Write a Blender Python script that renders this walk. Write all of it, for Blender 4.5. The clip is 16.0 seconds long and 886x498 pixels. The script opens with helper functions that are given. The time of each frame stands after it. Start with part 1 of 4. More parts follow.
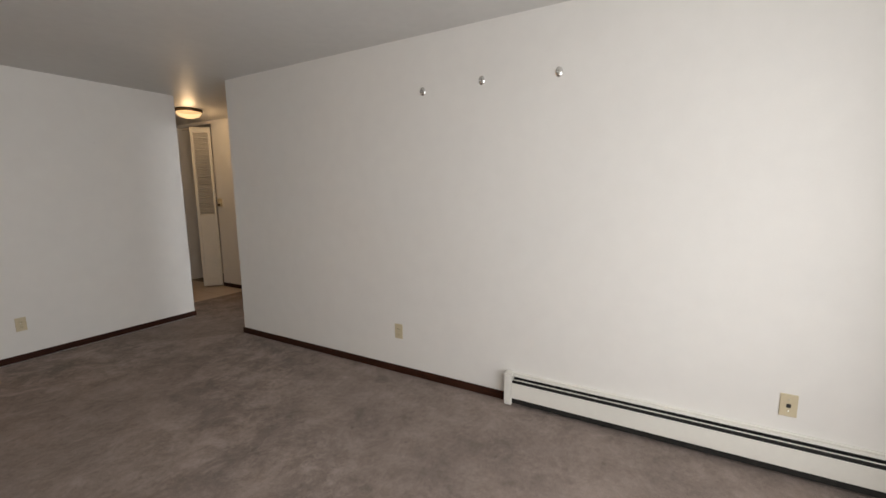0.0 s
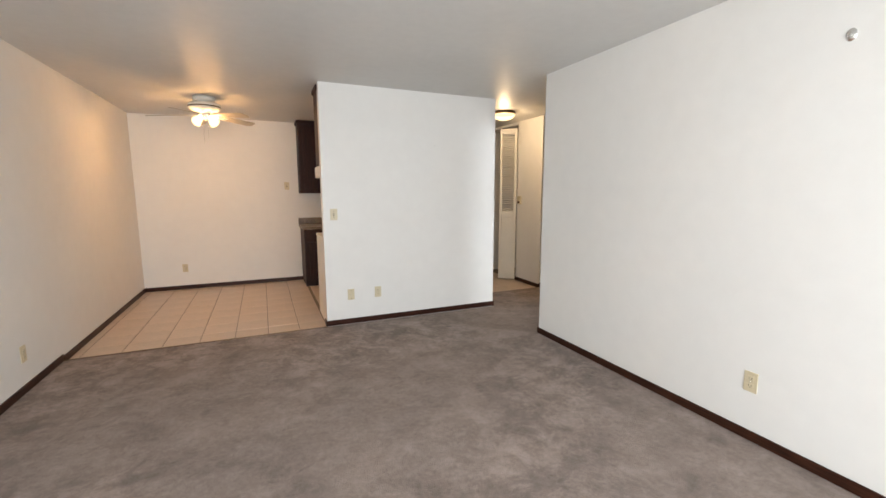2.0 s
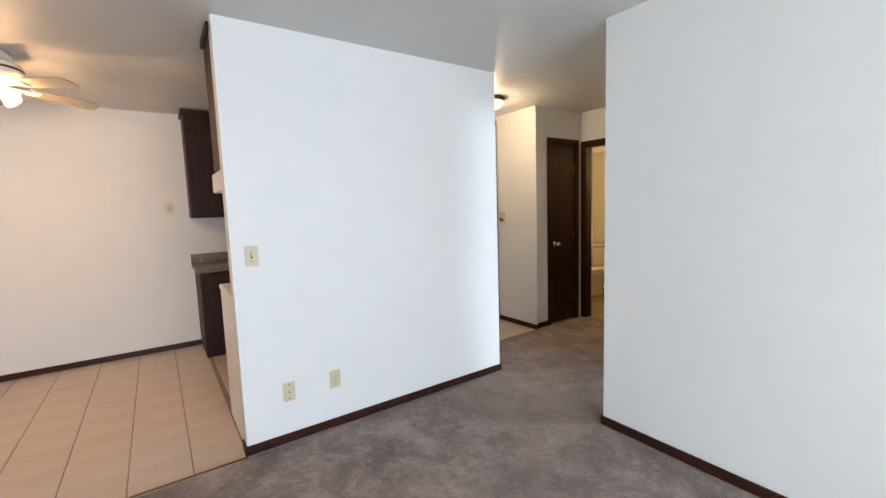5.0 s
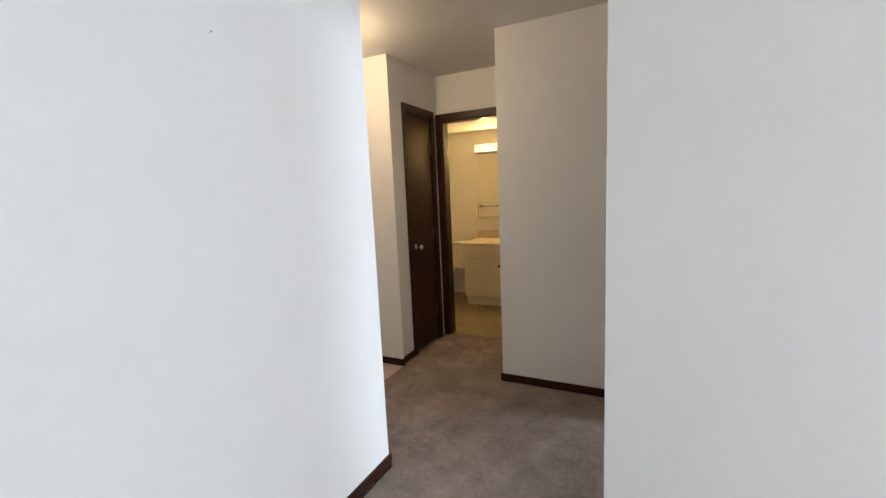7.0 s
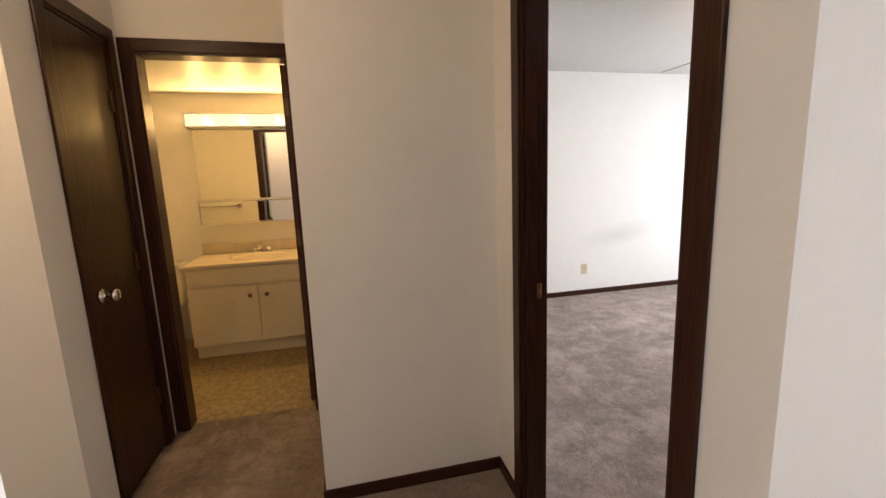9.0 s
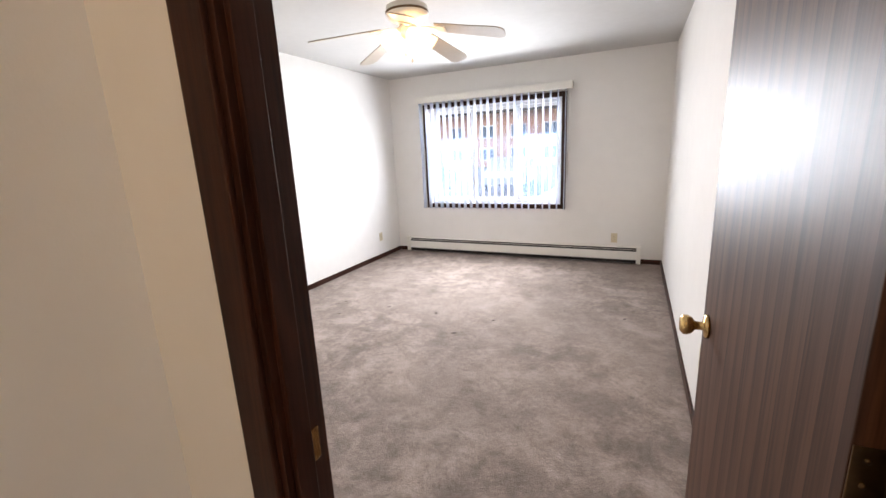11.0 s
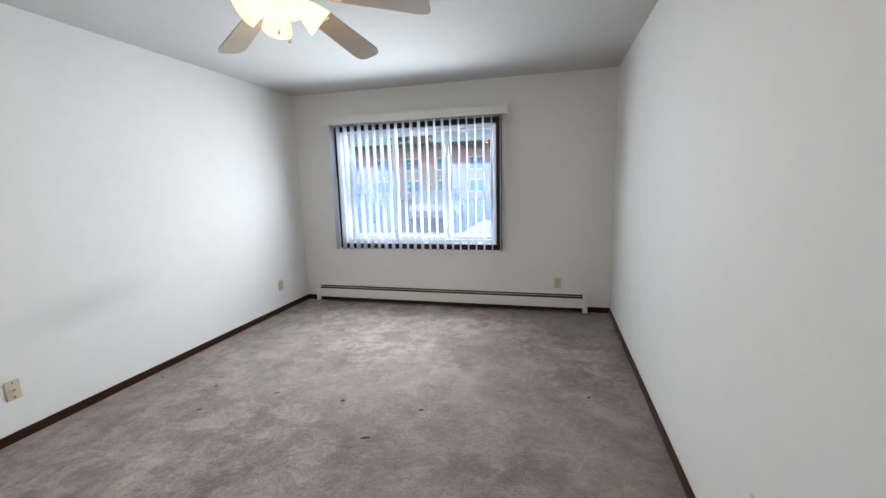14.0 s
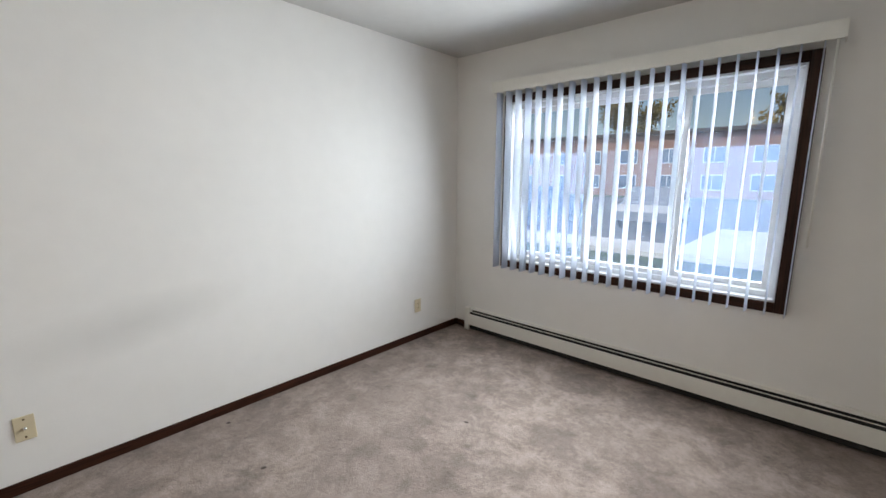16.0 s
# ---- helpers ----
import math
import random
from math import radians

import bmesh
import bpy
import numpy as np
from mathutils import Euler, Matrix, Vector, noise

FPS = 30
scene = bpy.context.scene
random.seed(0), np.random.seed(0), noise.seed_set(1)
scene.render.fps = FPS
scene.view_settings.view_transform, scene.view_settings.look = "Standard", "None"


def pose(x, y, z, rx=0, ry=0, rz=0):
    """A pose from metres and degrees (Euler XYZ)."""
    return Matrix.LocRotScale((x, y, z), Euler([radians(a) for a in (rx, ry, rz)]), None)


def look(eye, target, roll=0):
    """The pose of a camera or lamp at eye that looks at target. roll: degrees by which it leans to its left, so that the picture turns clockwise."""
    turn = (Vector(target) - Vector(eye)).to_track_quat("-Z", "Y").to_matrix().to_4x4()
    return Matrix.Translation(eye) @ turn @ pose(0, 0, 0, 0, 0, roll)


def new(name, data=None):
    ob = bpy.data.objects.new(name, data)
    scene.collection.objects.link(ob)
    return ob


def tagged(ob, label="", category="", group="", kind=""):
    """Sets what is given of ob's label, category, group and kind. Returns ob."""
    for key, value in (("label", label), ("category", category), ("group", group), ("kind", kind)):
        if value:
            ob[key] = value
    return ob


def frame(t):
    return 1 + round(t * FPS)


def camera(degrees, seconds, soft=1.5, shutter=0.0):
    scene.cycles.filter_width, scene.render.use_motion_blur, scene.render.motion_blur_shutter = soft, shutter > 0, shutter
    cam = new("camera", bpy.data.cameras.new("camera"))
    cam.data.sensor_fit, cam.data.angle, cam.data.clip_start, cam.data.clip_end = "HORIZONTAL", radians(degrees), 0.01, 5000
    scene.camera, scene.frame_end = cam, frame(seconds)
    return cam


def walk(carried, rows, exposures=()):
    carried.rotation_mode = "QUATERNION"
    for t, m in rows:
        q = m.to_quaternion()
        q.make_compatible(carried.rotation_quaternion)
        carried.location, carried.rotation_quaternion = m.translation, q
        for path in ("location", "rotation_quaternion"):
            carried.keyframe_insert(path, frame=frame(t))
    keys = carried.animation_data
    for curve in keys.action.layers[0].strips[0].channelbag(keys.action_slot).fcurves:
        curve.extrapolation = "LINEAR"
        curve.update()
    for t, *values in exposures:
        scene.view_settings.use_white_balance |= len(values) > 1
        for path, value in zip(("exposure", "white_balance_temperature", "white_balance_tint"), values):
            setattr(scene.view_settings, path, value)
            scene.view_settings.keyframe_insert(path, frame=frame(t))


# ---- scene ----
cam = camera(94.0, 16.0)
PATH = [
    (0, (-2.484, -3.76, 1.415), (-0.77, -2.77, 1.129), -0.6),
    (0.5, (-2.512, -3.612, 1.424), (-1.023, -2.304, 1.157), -1.1),
    (1, (-2.563, -3.502, 1.413), (-1.305, -1.968, 1.157), -1.2),
    (1.5, (-2.568, -3.394, 1.401), (-1.565, -1.685, 1.135), -0.7),
    (2, (-2.442, -3.239, 1.389), (-1.652, -1.423, 1.113), -0.1),
    (2.5, (-2.322, -3.072, 1.378), (-1.678, -1.201, 1.09), 0.3),
    (3, (-2.329, -2.835, 1.366), (-1.72, -0.948, 1.103), 0.3),
    (3.5, (-2.395, -2.539, 1.383), (-1.741, -0.667, 1.12), -0.2),
    (4, (-2.353, -2.216, 1.365), (-1.6, -0.375, 1.148), -0.9),
    (4.5, (-2.276, -1.867, 1.39), (-1.348, -0.108, 1.18), -1.5),
    (5, (-2.219, -1.483, 1.405), (-1.085, 0.151, 1.198), -1.9),
    (5.2, (-2.185, -1.34, 1.407), (-0.972, 0.235, 1.187), -2.0),
    (7.5, (-1.277, 0.167, 1.37), (0.606, 0.786, 1.107), -3.0),
    (8, (-0.998, 0.423, 1.366), (0.96, 0.727, 1.096), -3.4),
    (8.5, (-0.744, 0.584, 1.36), (1.233, 0.524, 1.063), -2.7),
    (9, (-0.46, 0.634, 1.36), (1.461, 0.186, 1.032), -2.1),
    (9.5, (-0.159, 0.598, 1.333), (1.596, -0.295, 0.985), -1.4),
    (10, (0.106, 0.584, 1.383), (1.592, -0.703, 1.014), -2.0),
    (10.2, (0.182, 0.567, 1.4), (1.541, -0.849, 1.012), -2.1),
    (12.3, (0.725, 0.016, 1.42), (1.047, -1.918, 1.024), -3.3),
    (12.5, (0.725, -0.031, 1.438), (1.088, -1.975, 1.144), -3.2),
    (13, (0.712, -0.14, 1.478), (1.216, -2.075, 1.409), -2.4),
    (13.5, (0.698, -0.251, 1.458), (1.266, -2.164, 1.314), -1.8),
    (14, (0.732, -0.484, 1.395), (1.236, -2.394, 1.078), -1.6),
    (14.5, (0.848, -0.861, 1.401), (1.318, -2.768, 1.021), -0.8),
    (15, (0.921, -1.263, 1.379), (1.578, -3.11, 0.982), -0.4),
    (15.5, (1.0, -1.665, 1.40), (1.906, -3.405, 1.022), 0.0),
    (16, (1.172, -1.997, 1.408), (2.497, -3.454, 1.066), 0.2),
]
walk(cam, [(t, look(eye, target, roll)) for t, eye, target, roll in PATH],
     exposures=[(0.0, -1.1, 7300, 16), (0.5, -0.8, 7300, 15), (1.0, -0.3, 7300, 14), (1.5, -0.1, 7100, 13), (2.0, 0.05, 6800, 12), (3.0, 0.15, 6700, 12), (5.0, 0.25, 6000, 10), (8.0, 0.15, 6500, 13),
                (9.0, 0.25, 7100, 18), (9.5, 0.4, 7400, 19), (10.2, 0.5, 7200, 17), (12.3, 0.0, 6900, 20), (13.0, -0.25, 6700, 15), (14.0, -0.35, 6500, 11), (16.0, -0.55, 6900, 12)])

# ---- world, sun, daylight ----
CEIL = 2.44
world = bpy.data.worlds.new("world")
scene.world = world
world.use_nodes = True
wn = world.node_tree.nodes
sky = wn.new("ShaderNodeTexSky")
sky.sky_type, sky.sun_disc = "NISHITA", False
sky.sun_elevation, sky.sun_rotation = radians(48), radians(60)
world.node_tree.links.new(sky.outputs[0], wn["Background"].inputs[0])
wn["Background"].inputs[1].default_value = 0.15


def lamp(name, kind, m, power, color, **more):
    data = bpy.data.lights.new(name, kind)
    data.energy, data.color = power, color
    for key, value in more.items():
        if key == "size":
            data.size = value
        elif key == "size_y":
            data.shape, data.size_y = "RECTANGLE", value
        elif key == "radius":
            data.shadow_soft_size = value
        elif key == "angle":
            data.angle = value
    ob = new(name, data)
    ob.matrix_world = m
    return ob


lamp("sun", "SUN", look((0, 0, 0), (-0.45, -0.55, -0.70)), 5.0, (1.0, 0.95, 0.87), angle=radians(0.5))
lamp("living_window_daylight", "AREA", look((-2.25, -4.99, 1.2), (-2.25, 0, 1.2)), 170, (0.84, 0.93, 1.0), size=2.9, size_y=1.8)
lamp("bedroom_window_daylight", "AREA", look((2.2, -5.17, 1.36), (2.2, -1.0, 0.15)), 135, (0.80, 0.91, 1.0), size=1.72, size_y=1.2).data.spread = radians(130)
lamp("bedroom_window_daylight", "AREA", look((2.2, -4.815, 1.36), (2.2, -1.0, 0.75)), 58, (0.80, 0.91, 1.0), size=1.72, size_y=1.2).data.spread = radians(170)


# ---- materials ----
def material(name, color, rough=0.6, metal=0.0, vary=(), bump=(), dark_patch=None, coord="Object", stretch=(1, 1, 1), spec=None):
    """Principled surface. vary: (scale, amount) noises that lighten and darken the colour; bump: (scale, depth in
    metres) noises;
    dark_patch: (centre, size, amount) of one soft-edged darker patch."""
    m = bpy.data.materials.new(name)
    m.use_nodes = True
    n, l = m.node_tree.nodes, m.node_tree.links
    b = n["Principled BSDF"]
    b.inputs["Roughness"].default_value, b.inputs["Metallic"].default_value = rough, metal
    if spec is not None:
        b.inputs["Specular IOR Level"].default_value = spec
    tc, mp = n.new("ShaderNodeTexCoord"), n.new("ShaderNodeMapping")
    mp.inputs["Scale"].default_value = stretch
    l.new(tc.outputs[coord], mp.inputs[0])
    col = n.new("ShaderNodeRGB")
    col.outputs[0].default_value = (*color, 1)
    out = col.outputs[0]
    for scale, amount in vary:
        t = n.new("ShaderNodeTexNoise")
        t.inputs["Scale"].default_value, t.inputs["Detail"].default_value = scale, 5
        r = n.new("ShaderNodeMapRange")
        r.inputs["From Min"].default_value, r.inputs["From Max"].default_value = 0.3, 0.7
        r.inputs["To Min"].default_value, r.inputs["To Max"].default_value = 1 - amount, 1 + amount
        mix = n.new("ShaderNodeVectorMath")
        mix.operation = "SCALE"
        l.new(mp.outputs[0], t.inputs["Vector"]), l.new(t.outputs[0], r.inputs[0])
        l.new(out, mix.inputs[0]), l.new(r.outputs[0], mix.inputs["Scale"])
        out = mix.outputs[0]
    if dark_patch:
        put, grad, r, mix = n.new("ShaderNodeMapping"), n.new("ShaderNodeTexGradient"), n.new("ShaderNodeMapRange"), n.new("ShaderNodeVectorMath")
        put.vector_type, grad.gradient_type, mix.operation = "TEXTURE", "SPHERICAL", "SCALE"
        put.inputs["Location"].default_value, put.inputs["Scale"].default_value = dark_patch[0], dark_patch[1]
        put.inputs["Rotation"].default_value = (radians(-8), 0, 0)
        r.inputs["To Min"].default_value, r.inputs["To Max"].default_value = 1.0, 1 - dark_patch[2]
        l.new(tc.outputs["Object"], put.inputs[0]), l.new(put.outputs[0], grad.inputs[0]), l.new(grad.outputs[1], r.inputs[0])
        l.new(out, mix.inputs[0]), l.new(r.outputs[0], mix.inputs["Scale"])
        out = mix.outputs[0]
    l.new(out, b.inputs["Base Color"])
    normal = None
    for scale, depth in bump:
        t = n.new("ShaderNodeTexNoise")
        t.inputs["Scale"].default_value, t.inputs["Detail"].default_value = scale, 4
        u = n.new("ShaderNodeBump")
        u.inputs["Distance"].default_value = depth
        l.new(mp.outputs[0], t.inputs["Vector"]), l.new(t.outputs[0], u.inputs["Height"])
        if normal:
            l.new(normal, u.inputs["Normal"])
        normal = u.outputs[0]
    if normal:
        l.new(normal, b.inputs["Normal"])
    return m


def wood(name, dark, light, axis, rough=0.35, scale=1.0, slow=0.55):
    """Open-grained stained wood whose grain runs along the axis."""
    m = bpy.data.materials.new(name)
    m.use_nodes = True
    n, l = m.node_tree.nodes, m.node_tree.links
    b = n["Principled BSDF"]
    b.inputs["Roughness"].default_value, b.inputs["Specular IOR Level"].default_value = rough, 0.22
    tc, mp = n.new("ShaderNodeTexCoord"), n.new("ShaderNodeMapping")
    stretch = [9.0 * scale] * 3
    stretch[axis] = slow * scale
    mp.inputs["Scale"].default_value = stretch
    l.new(tc.outputs["Object"], mp.inputs[0])
    t = n.new("ShaderNodeTexNoise")
    t.inputs["Scale"].default_value, t.inputs["Detail"].default_value, t.inputs["Distortion"].default_value = 1.1, 3, 0.9
    w = n.new("ShaderNodeMath")
    w.operation = "MULTIPLY"
    w.inputs[1].default_value = 9
    s = n.new("ShaderNodeMath")
    s.operation = "PINGPONG"
    s.inputs[1].default_value = 0.5
    fine = n.new("ShaderNodeTexNoise")
    fine.inputs["Scale"].default_value, fine.inputs["Detail"].default_value = 14, 4
    add = n.new("ShaderNodeMath")
    add.operation = "MULTIPLY_ADD"
    add.inputs[1].default_value = 0.9
    ramp = n.new("ShaderNodeValToRGB")
    ramp.color_ramp.elements[0].position, ramp.color_ramp.elements[1].position = 0.25, 0.95
    ramp.color_ramp.elements[0].color, ramp.color_ramp.elements[1].color = (*dark, 1), (*light, 1)
    l.new(mp.outputs[0], t.inputs["Vector"]), l.new(mp.outputs[0], fine.inputs["Vector"])
    l.new(t.outputs[0], w.inputs[0]), l.new(w.outputs[0], s.inputs[0])
    l.new(s.outputs[0], add.inputs[0]), l.new(fine.outputs[0], add.inputs[2])
    l.new(add.outputs[0], ramp.inputs[0]), l.new(ramp.outputs[0], b.inputs["Base Color"])
    u = n.new("ShaderNodeBump")
    u.inputs["Distance"].default_value, u.inputs["Strength"].default_value = 0.0006, 0.5
    l.new(fine.outputs[0], u.inputs["Height"]), l.new(u.outputs[0], b.inputs["Normal"])
    return m


def cathedral(name, dark, light):
    """Flat-sawn oak veneer on an upright leaf: long arched growth rings and fine pores."""
    m = bpy.data.materials.new(name)
    m.use_nodes = True
    n, l = m.node_tree.nodes, m.node_tree.links
    b = n["Principled BSDF"]
    b.inputs["Roughness"].default_value, b.inputs["Specular IOR Level"].default_value = 0.45, 0.2
    tc = n.new("ShaderNodeTexCoord")
    put, fine_put = n.new("ShaderNodeMapping"), n.new("ShaderNodeMapping")
    put.inputs["Location"].default_value, put.inputs["Scale"].default_value = (-2.35, 0.0, -0.36), (4.2, 1.0, 0.30)
    fine_put.inputs["Scale"].default_value = (150, 150, 5)
    ring, fine = n.new("ShaderNodeTexWave"), n.new("ShaderNodeTexNoise")
    ring.wave_type, ring.rings_direction, ring.wave_profile = "RINGS", "Y", "SAW"
    for key, value in (("Scale", 1.25), ("Distortion", 1.6), ("Detail", 3.0), ("Detail Scale", 1.3), ("Detail Roughness", 0.55)):
        ring.inputs[key].default_value = value
    fine.inputs["Scale"].default_value, fine.inputs["Detail"].default_value = 1.0, 4
    mixed, ramp, u = n.new("ShaderNodeMath"), n.new("ShaderNodeValToRGB"), n.new("ShaderNodeBump")
    mixed.operation, mixed.inputs[1].default_value = "MULTIPLY_ADD", 0.55
    ramp.color_ramp.elements[0].position, ramp.color_ramp.elements[1].position = 0.35, 0.98
    ramp.color_ramp.elements[0].color, ramp.color_ramp.elements[1].color = (*dark, 1), (*light, 1)
    u.inputs["Distance"].default_value, u.inputs["Strength"].default_value = 0.0005, 0.4
    l.new(tc.outputs["Object"], put.inputs[0]), l.new(tc.outputs["Object"], fine_put.inputs[0])
    l.new(put.outputs[0], ring.inputs["Vector"]), l.new(fine_put.outputs[0], fine.inputs["Vector"])
    l.new(ring.outputs["Fac"], mixed.inputs[0]), l.new(fine.outputs[0], mixed.inputs[2])
    l.new(mixed.outputs[0], ramp.inputs[0]), l.new(ramp.outputs[0], b.inputs["Base Color"])
    l.new(fine.outputs[0], u.inputs["Height"]), l.new(u.outputs[0], b.inputs["Normal"])
    return m


def carpet(name, dark, light):
    """Cut-pile carpet: tufts, trodden patches and a few stains."""
    m = bpy.data.materials.new(name)
    m.use_nodes = True
    n, l = m.node_tree.nodes, m.node_tree.links
    b = n["Principled BSDF"]
    b.inputs["Roughness"].default_value, b.inputs["Specular IOR Level"].default_value = 0.95, 0.1
    b.inputs["Sheen Weight"].default_value, b.inputs["Sheen Roughness"].default_value = 0.08, 0.6
    tc = n.new("ShaderNodeTexCoord")

    def tex(scale, detail, rough, distort=0.0):
        t = n.new("ShaderNodeTexNoise")
        for key, value in (("Scale", scale), ("Detail", detail), ("Roughness", rough), ("Distortion", distort)):
            t.inputs[key].default_value = value
        l.new(tc.outputs["Object"], t.inputs["Vector"])
        return t.outputs[0]

    def blend(a, factor, c):
        q = n.new("ShaderNodeMath")
        q.operation = "MULTIPLY_ADD"
        q.inputs[1].default_value = factor
        l.new(a, q.inputs[0])
        if c is None:
            q.inputs[2].default_value = 0
        else:
            l.new(c, q.inputs[2])
        return q.outputs[0]

    big, mid, small, tuft = tex(2.0, 6, 0.66, 0.5), tex(6.5, 9, 0.74, 0.5), tex(34, 4, 0.65, 0.3), tex(190, 2, 0.6)
    total = blend(big, 0.32, blend(mid, 0.32, blend(small, 0.18, blend(tuft, 0.18, None))))
    ramp = n.new("ShaderNodeValToRGB")
    ramp.color_ramp.elements[0].position, ramp.color_ramp.elements[1].position = 0.41, 0.59
    ramp.color_ramp.elements[0].color, ramp.color_ramp.elements[1].color = (*dark, 1), (*light, 1)
    l.new(total, ramp.inputs[0])
    def ranged(value, lo, hi, to_lo, to_hi):
        q = n.new("ShaderNodeMapRange")
        q.interpolation_type = "SMOOTHSTEP"
        for key, number in (("From Min", lo), ("From Max", hi), ("To Min", to_lo), ("To Max", to_hi)):
            q.inputs[key].default_value = number
        l.new(value, q.inputs[0])
        return q.outputs[0]

    # pile pressed this way and that: soft-edged light and dark strokes, strongest where it is most trodden
    lay = n.new("ShaderNodeMath")
    lay.operation = "MULTIPLY_ADD"
    lay.inputs[2].default_value = 1.0
    l.new(ranged(tex(4.2, 10, 0.80, 0.3), 0.42, 0.60, -0.22, 0.26), lay.inputs[0])
    l.new(ranged(tex(0.55, 2, 0.5), 0.40, 0.60, 0.25, 1.0), lay.inputs[1])
    fleck = ranged(tex(11, 6, 0.75, 0.3), 0.62, 0.70, 1.0, 0.70)
    both = n.new("ShaderNodeMath")
    both.operation = "MULTIPLY"
    l.new(lay.outputs[0], both.inputs[0]), l.new(fleck, both.inputs[1])
    stain = n.new("ShaderNodeMapRange")
    stain.inputs["From Min"].default_value, stain.inputs["From Max"].default_value = 0.66, 0.73
    stain.inputs["To Min"].default_value, stain.inputs["To Max"].default_value = 1.0, 0.78
    l.new(tex(3.1, 2, 0.5, 0.3), stain.inputs[0])
    dim = n.new("ShaderNodeVectorMath")
    dim.operation = "SCALE"
    l.new(ramp.outputs[0], dim.inputs[0]), l.new(stain.outputs[0], dim.inputs["Scale"])
    trod = n.new("ShaderNodeVectorMath")
    trod.operation = "SCALE"
    l.new(dim.outputs[0], trod.inputs[0]), l.new(both.outputs[0], trod.inputs["Scale"])
    l.new(trod.outputs[0], b.inputs["Base Color"])
    u = n.new("ShaderNodeBump")
    u.inputs["Distance"].default_value, u.inputs["Strength"].default_value = 0.02, 0.7
    l.new(blend(mid, 0.3, blend(small, 0.4, blend(tuft, 0.35, None))), u.inputs["Height"]), l.new(u.outputs[0], b.inputs["Normal"])
    return m


def glow(name, color, strength, clear=0.5):
    """Frosted glass shade with a burning bulb in it."""
    m = bpy.data.materials.new(name)
    m.use_nodes = True
    n, l = m.node_tree.nodes, m.node_tree.links
    n.remove(n["Principled BSDF"])
    e, t, x = n.new("ShaderNodeEmission"), n.new("ShaderNodeBsdfTransparent"), n.new("ShaderNodeMixShader")
    e.inputs[0].default_value, e.inputs[1].default_value, x.inputs[0].default_value = (*color, 1), strength, 1 - clear
    l.new(t.outputs[0], x.inputs[1]), l.new(e.outputs[0], x.inputs[2]), l.new(x.outputs[0], n["Material Output"].inputs[0])
    return m


def clear_glass(name):
    m = bpy.data.materials.new(name)
    m.use_nodes = True
    n, l = m.node_tree.nodes, m.node_tree.links
    n.remove(n["Principled BSDF"])
    g, t, x, f = n.new("ShaderNodeBsdfGlossy"), n.new("ShaderNodeBsdfTransparent"), n.new("ShaderNodeMixShader"), n.new("ShaderNodeFresnel")
    g.inputs["Roughness"].default_value, f.inputs[0].default_value = 0.02, 1.45
    t.inputs[0].default_value = (0.93, 0.96, 0.97, 1)
    l.new(f.outputs[0], x.inputs[0]), l.new(t.outputs[0], x.inputs[1]), l.new(g.outputs[0], x.inputs[2])
    l.new(x.outputs[0], n["Material Output"].inputs[0])
    return m


def translucent(name, color, through_part):
    m = bpy.data.materials.new(name)
    m.use_nodes = True
    n, l = m.node_tree.nodes, m.node_tree.links
    d, t, x = n["Principled BSDF"], n.new("ShaderNodeBsdfTranslucent"), n.new("ShaderNodeMixShader")
    d.inputs["Base Color"].default_value, t.inputs[0].default_value = (*color, 1), (*color, 1)
    d.inputs["Roughness"].default_value, x.inputs[0].default_value = 0.45, through_part
    l.new(d.outputs[0], x.inputs[1]), l.new(t.outputs[0], x.inputs[2]), l.new(x.outputs[0], n["Material Output"].inputs[0])
    return m


def haze_screen(name, color, clear):
    """Screen sheet that veils the view with haze: mostly clear, part tinted translucent."""
    m = translucent(name, color, 0.5)
    n, l = m.node_tree.nodes, m.node_tree.links
    t, x = n.new("ShaderNodeBsdfTransparent"), n.new("ShaderNodeMixShader")
    x.inputs[0].default_value = clear
    l.new(n["Mix Shader"].outputs[0], x.inputs[1]), l.new(t.outputs[0], x.inputs[2]), l.new(x.outputs[0], n["Material Output"].inputs[0])
    return m


# insect screens tinted blue so they also paint the bright window's haze
SCREEN_HAZE = haze_screen("screen_haze", (0.36, 0.50, 0.80), 0.915)
# thinner sheet, added on the second pane for the haze alone
SCREEN_HAZE_THIN = haze_screen("thin_screen_haze", (0.40, 0.50, 0.72), 0.965)
PAINT = material("wall_paint", (0.80, 0.78, 0.745), 0.75, vary=((0.9, 0.02), (9, 0.012)), bump=((55, 0.0004), (240, 0.0002)), spec=0.3)
# wall paint with one long, soft, darker patch low on the wall
PAINT_DARK_PATCH = material("wall_paint_dark_patch", (0.80, 0.78, 0.745), 0.75, vary=((0.9, 0.02), (9, 0.012)), bump=((55, 0.0004), (240, 0.0002)), spec=0.3, dark_patch=((3.69, -2.42, 0.67), (0.5, 0.60, 0.15), 0.15))
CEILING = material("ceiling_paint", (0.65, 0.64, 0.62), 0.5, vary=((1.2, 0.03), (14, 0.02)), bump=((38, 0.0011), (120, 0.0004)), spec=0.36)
# ceiling paint copied darker and duller to offset strong lamp light in the bedroom
CEILING_DIMMED = material("dimmed_flat_ceiling_paint", (0.56, 0.55, 0.53), 0.85, vary=((1.2, 0.03), (14, 0.02)), bump=((38, 0.0011), (120, 0.0004)), spec=0.15)
CARPET = carpet("carpet_pile", (0.19, 0.148, 0.126), (0.35, 0.277, 0.243))
DARK_Z = wood("dark_stain_upright", (0.016, 0.005, 0.003), (0.050, 0.017, 0.009), 2)
DARK_X = wood("dark_stain_along_x", (0.016, 0.005, 0.003), (0.050, 0.017, 0.009), 0)
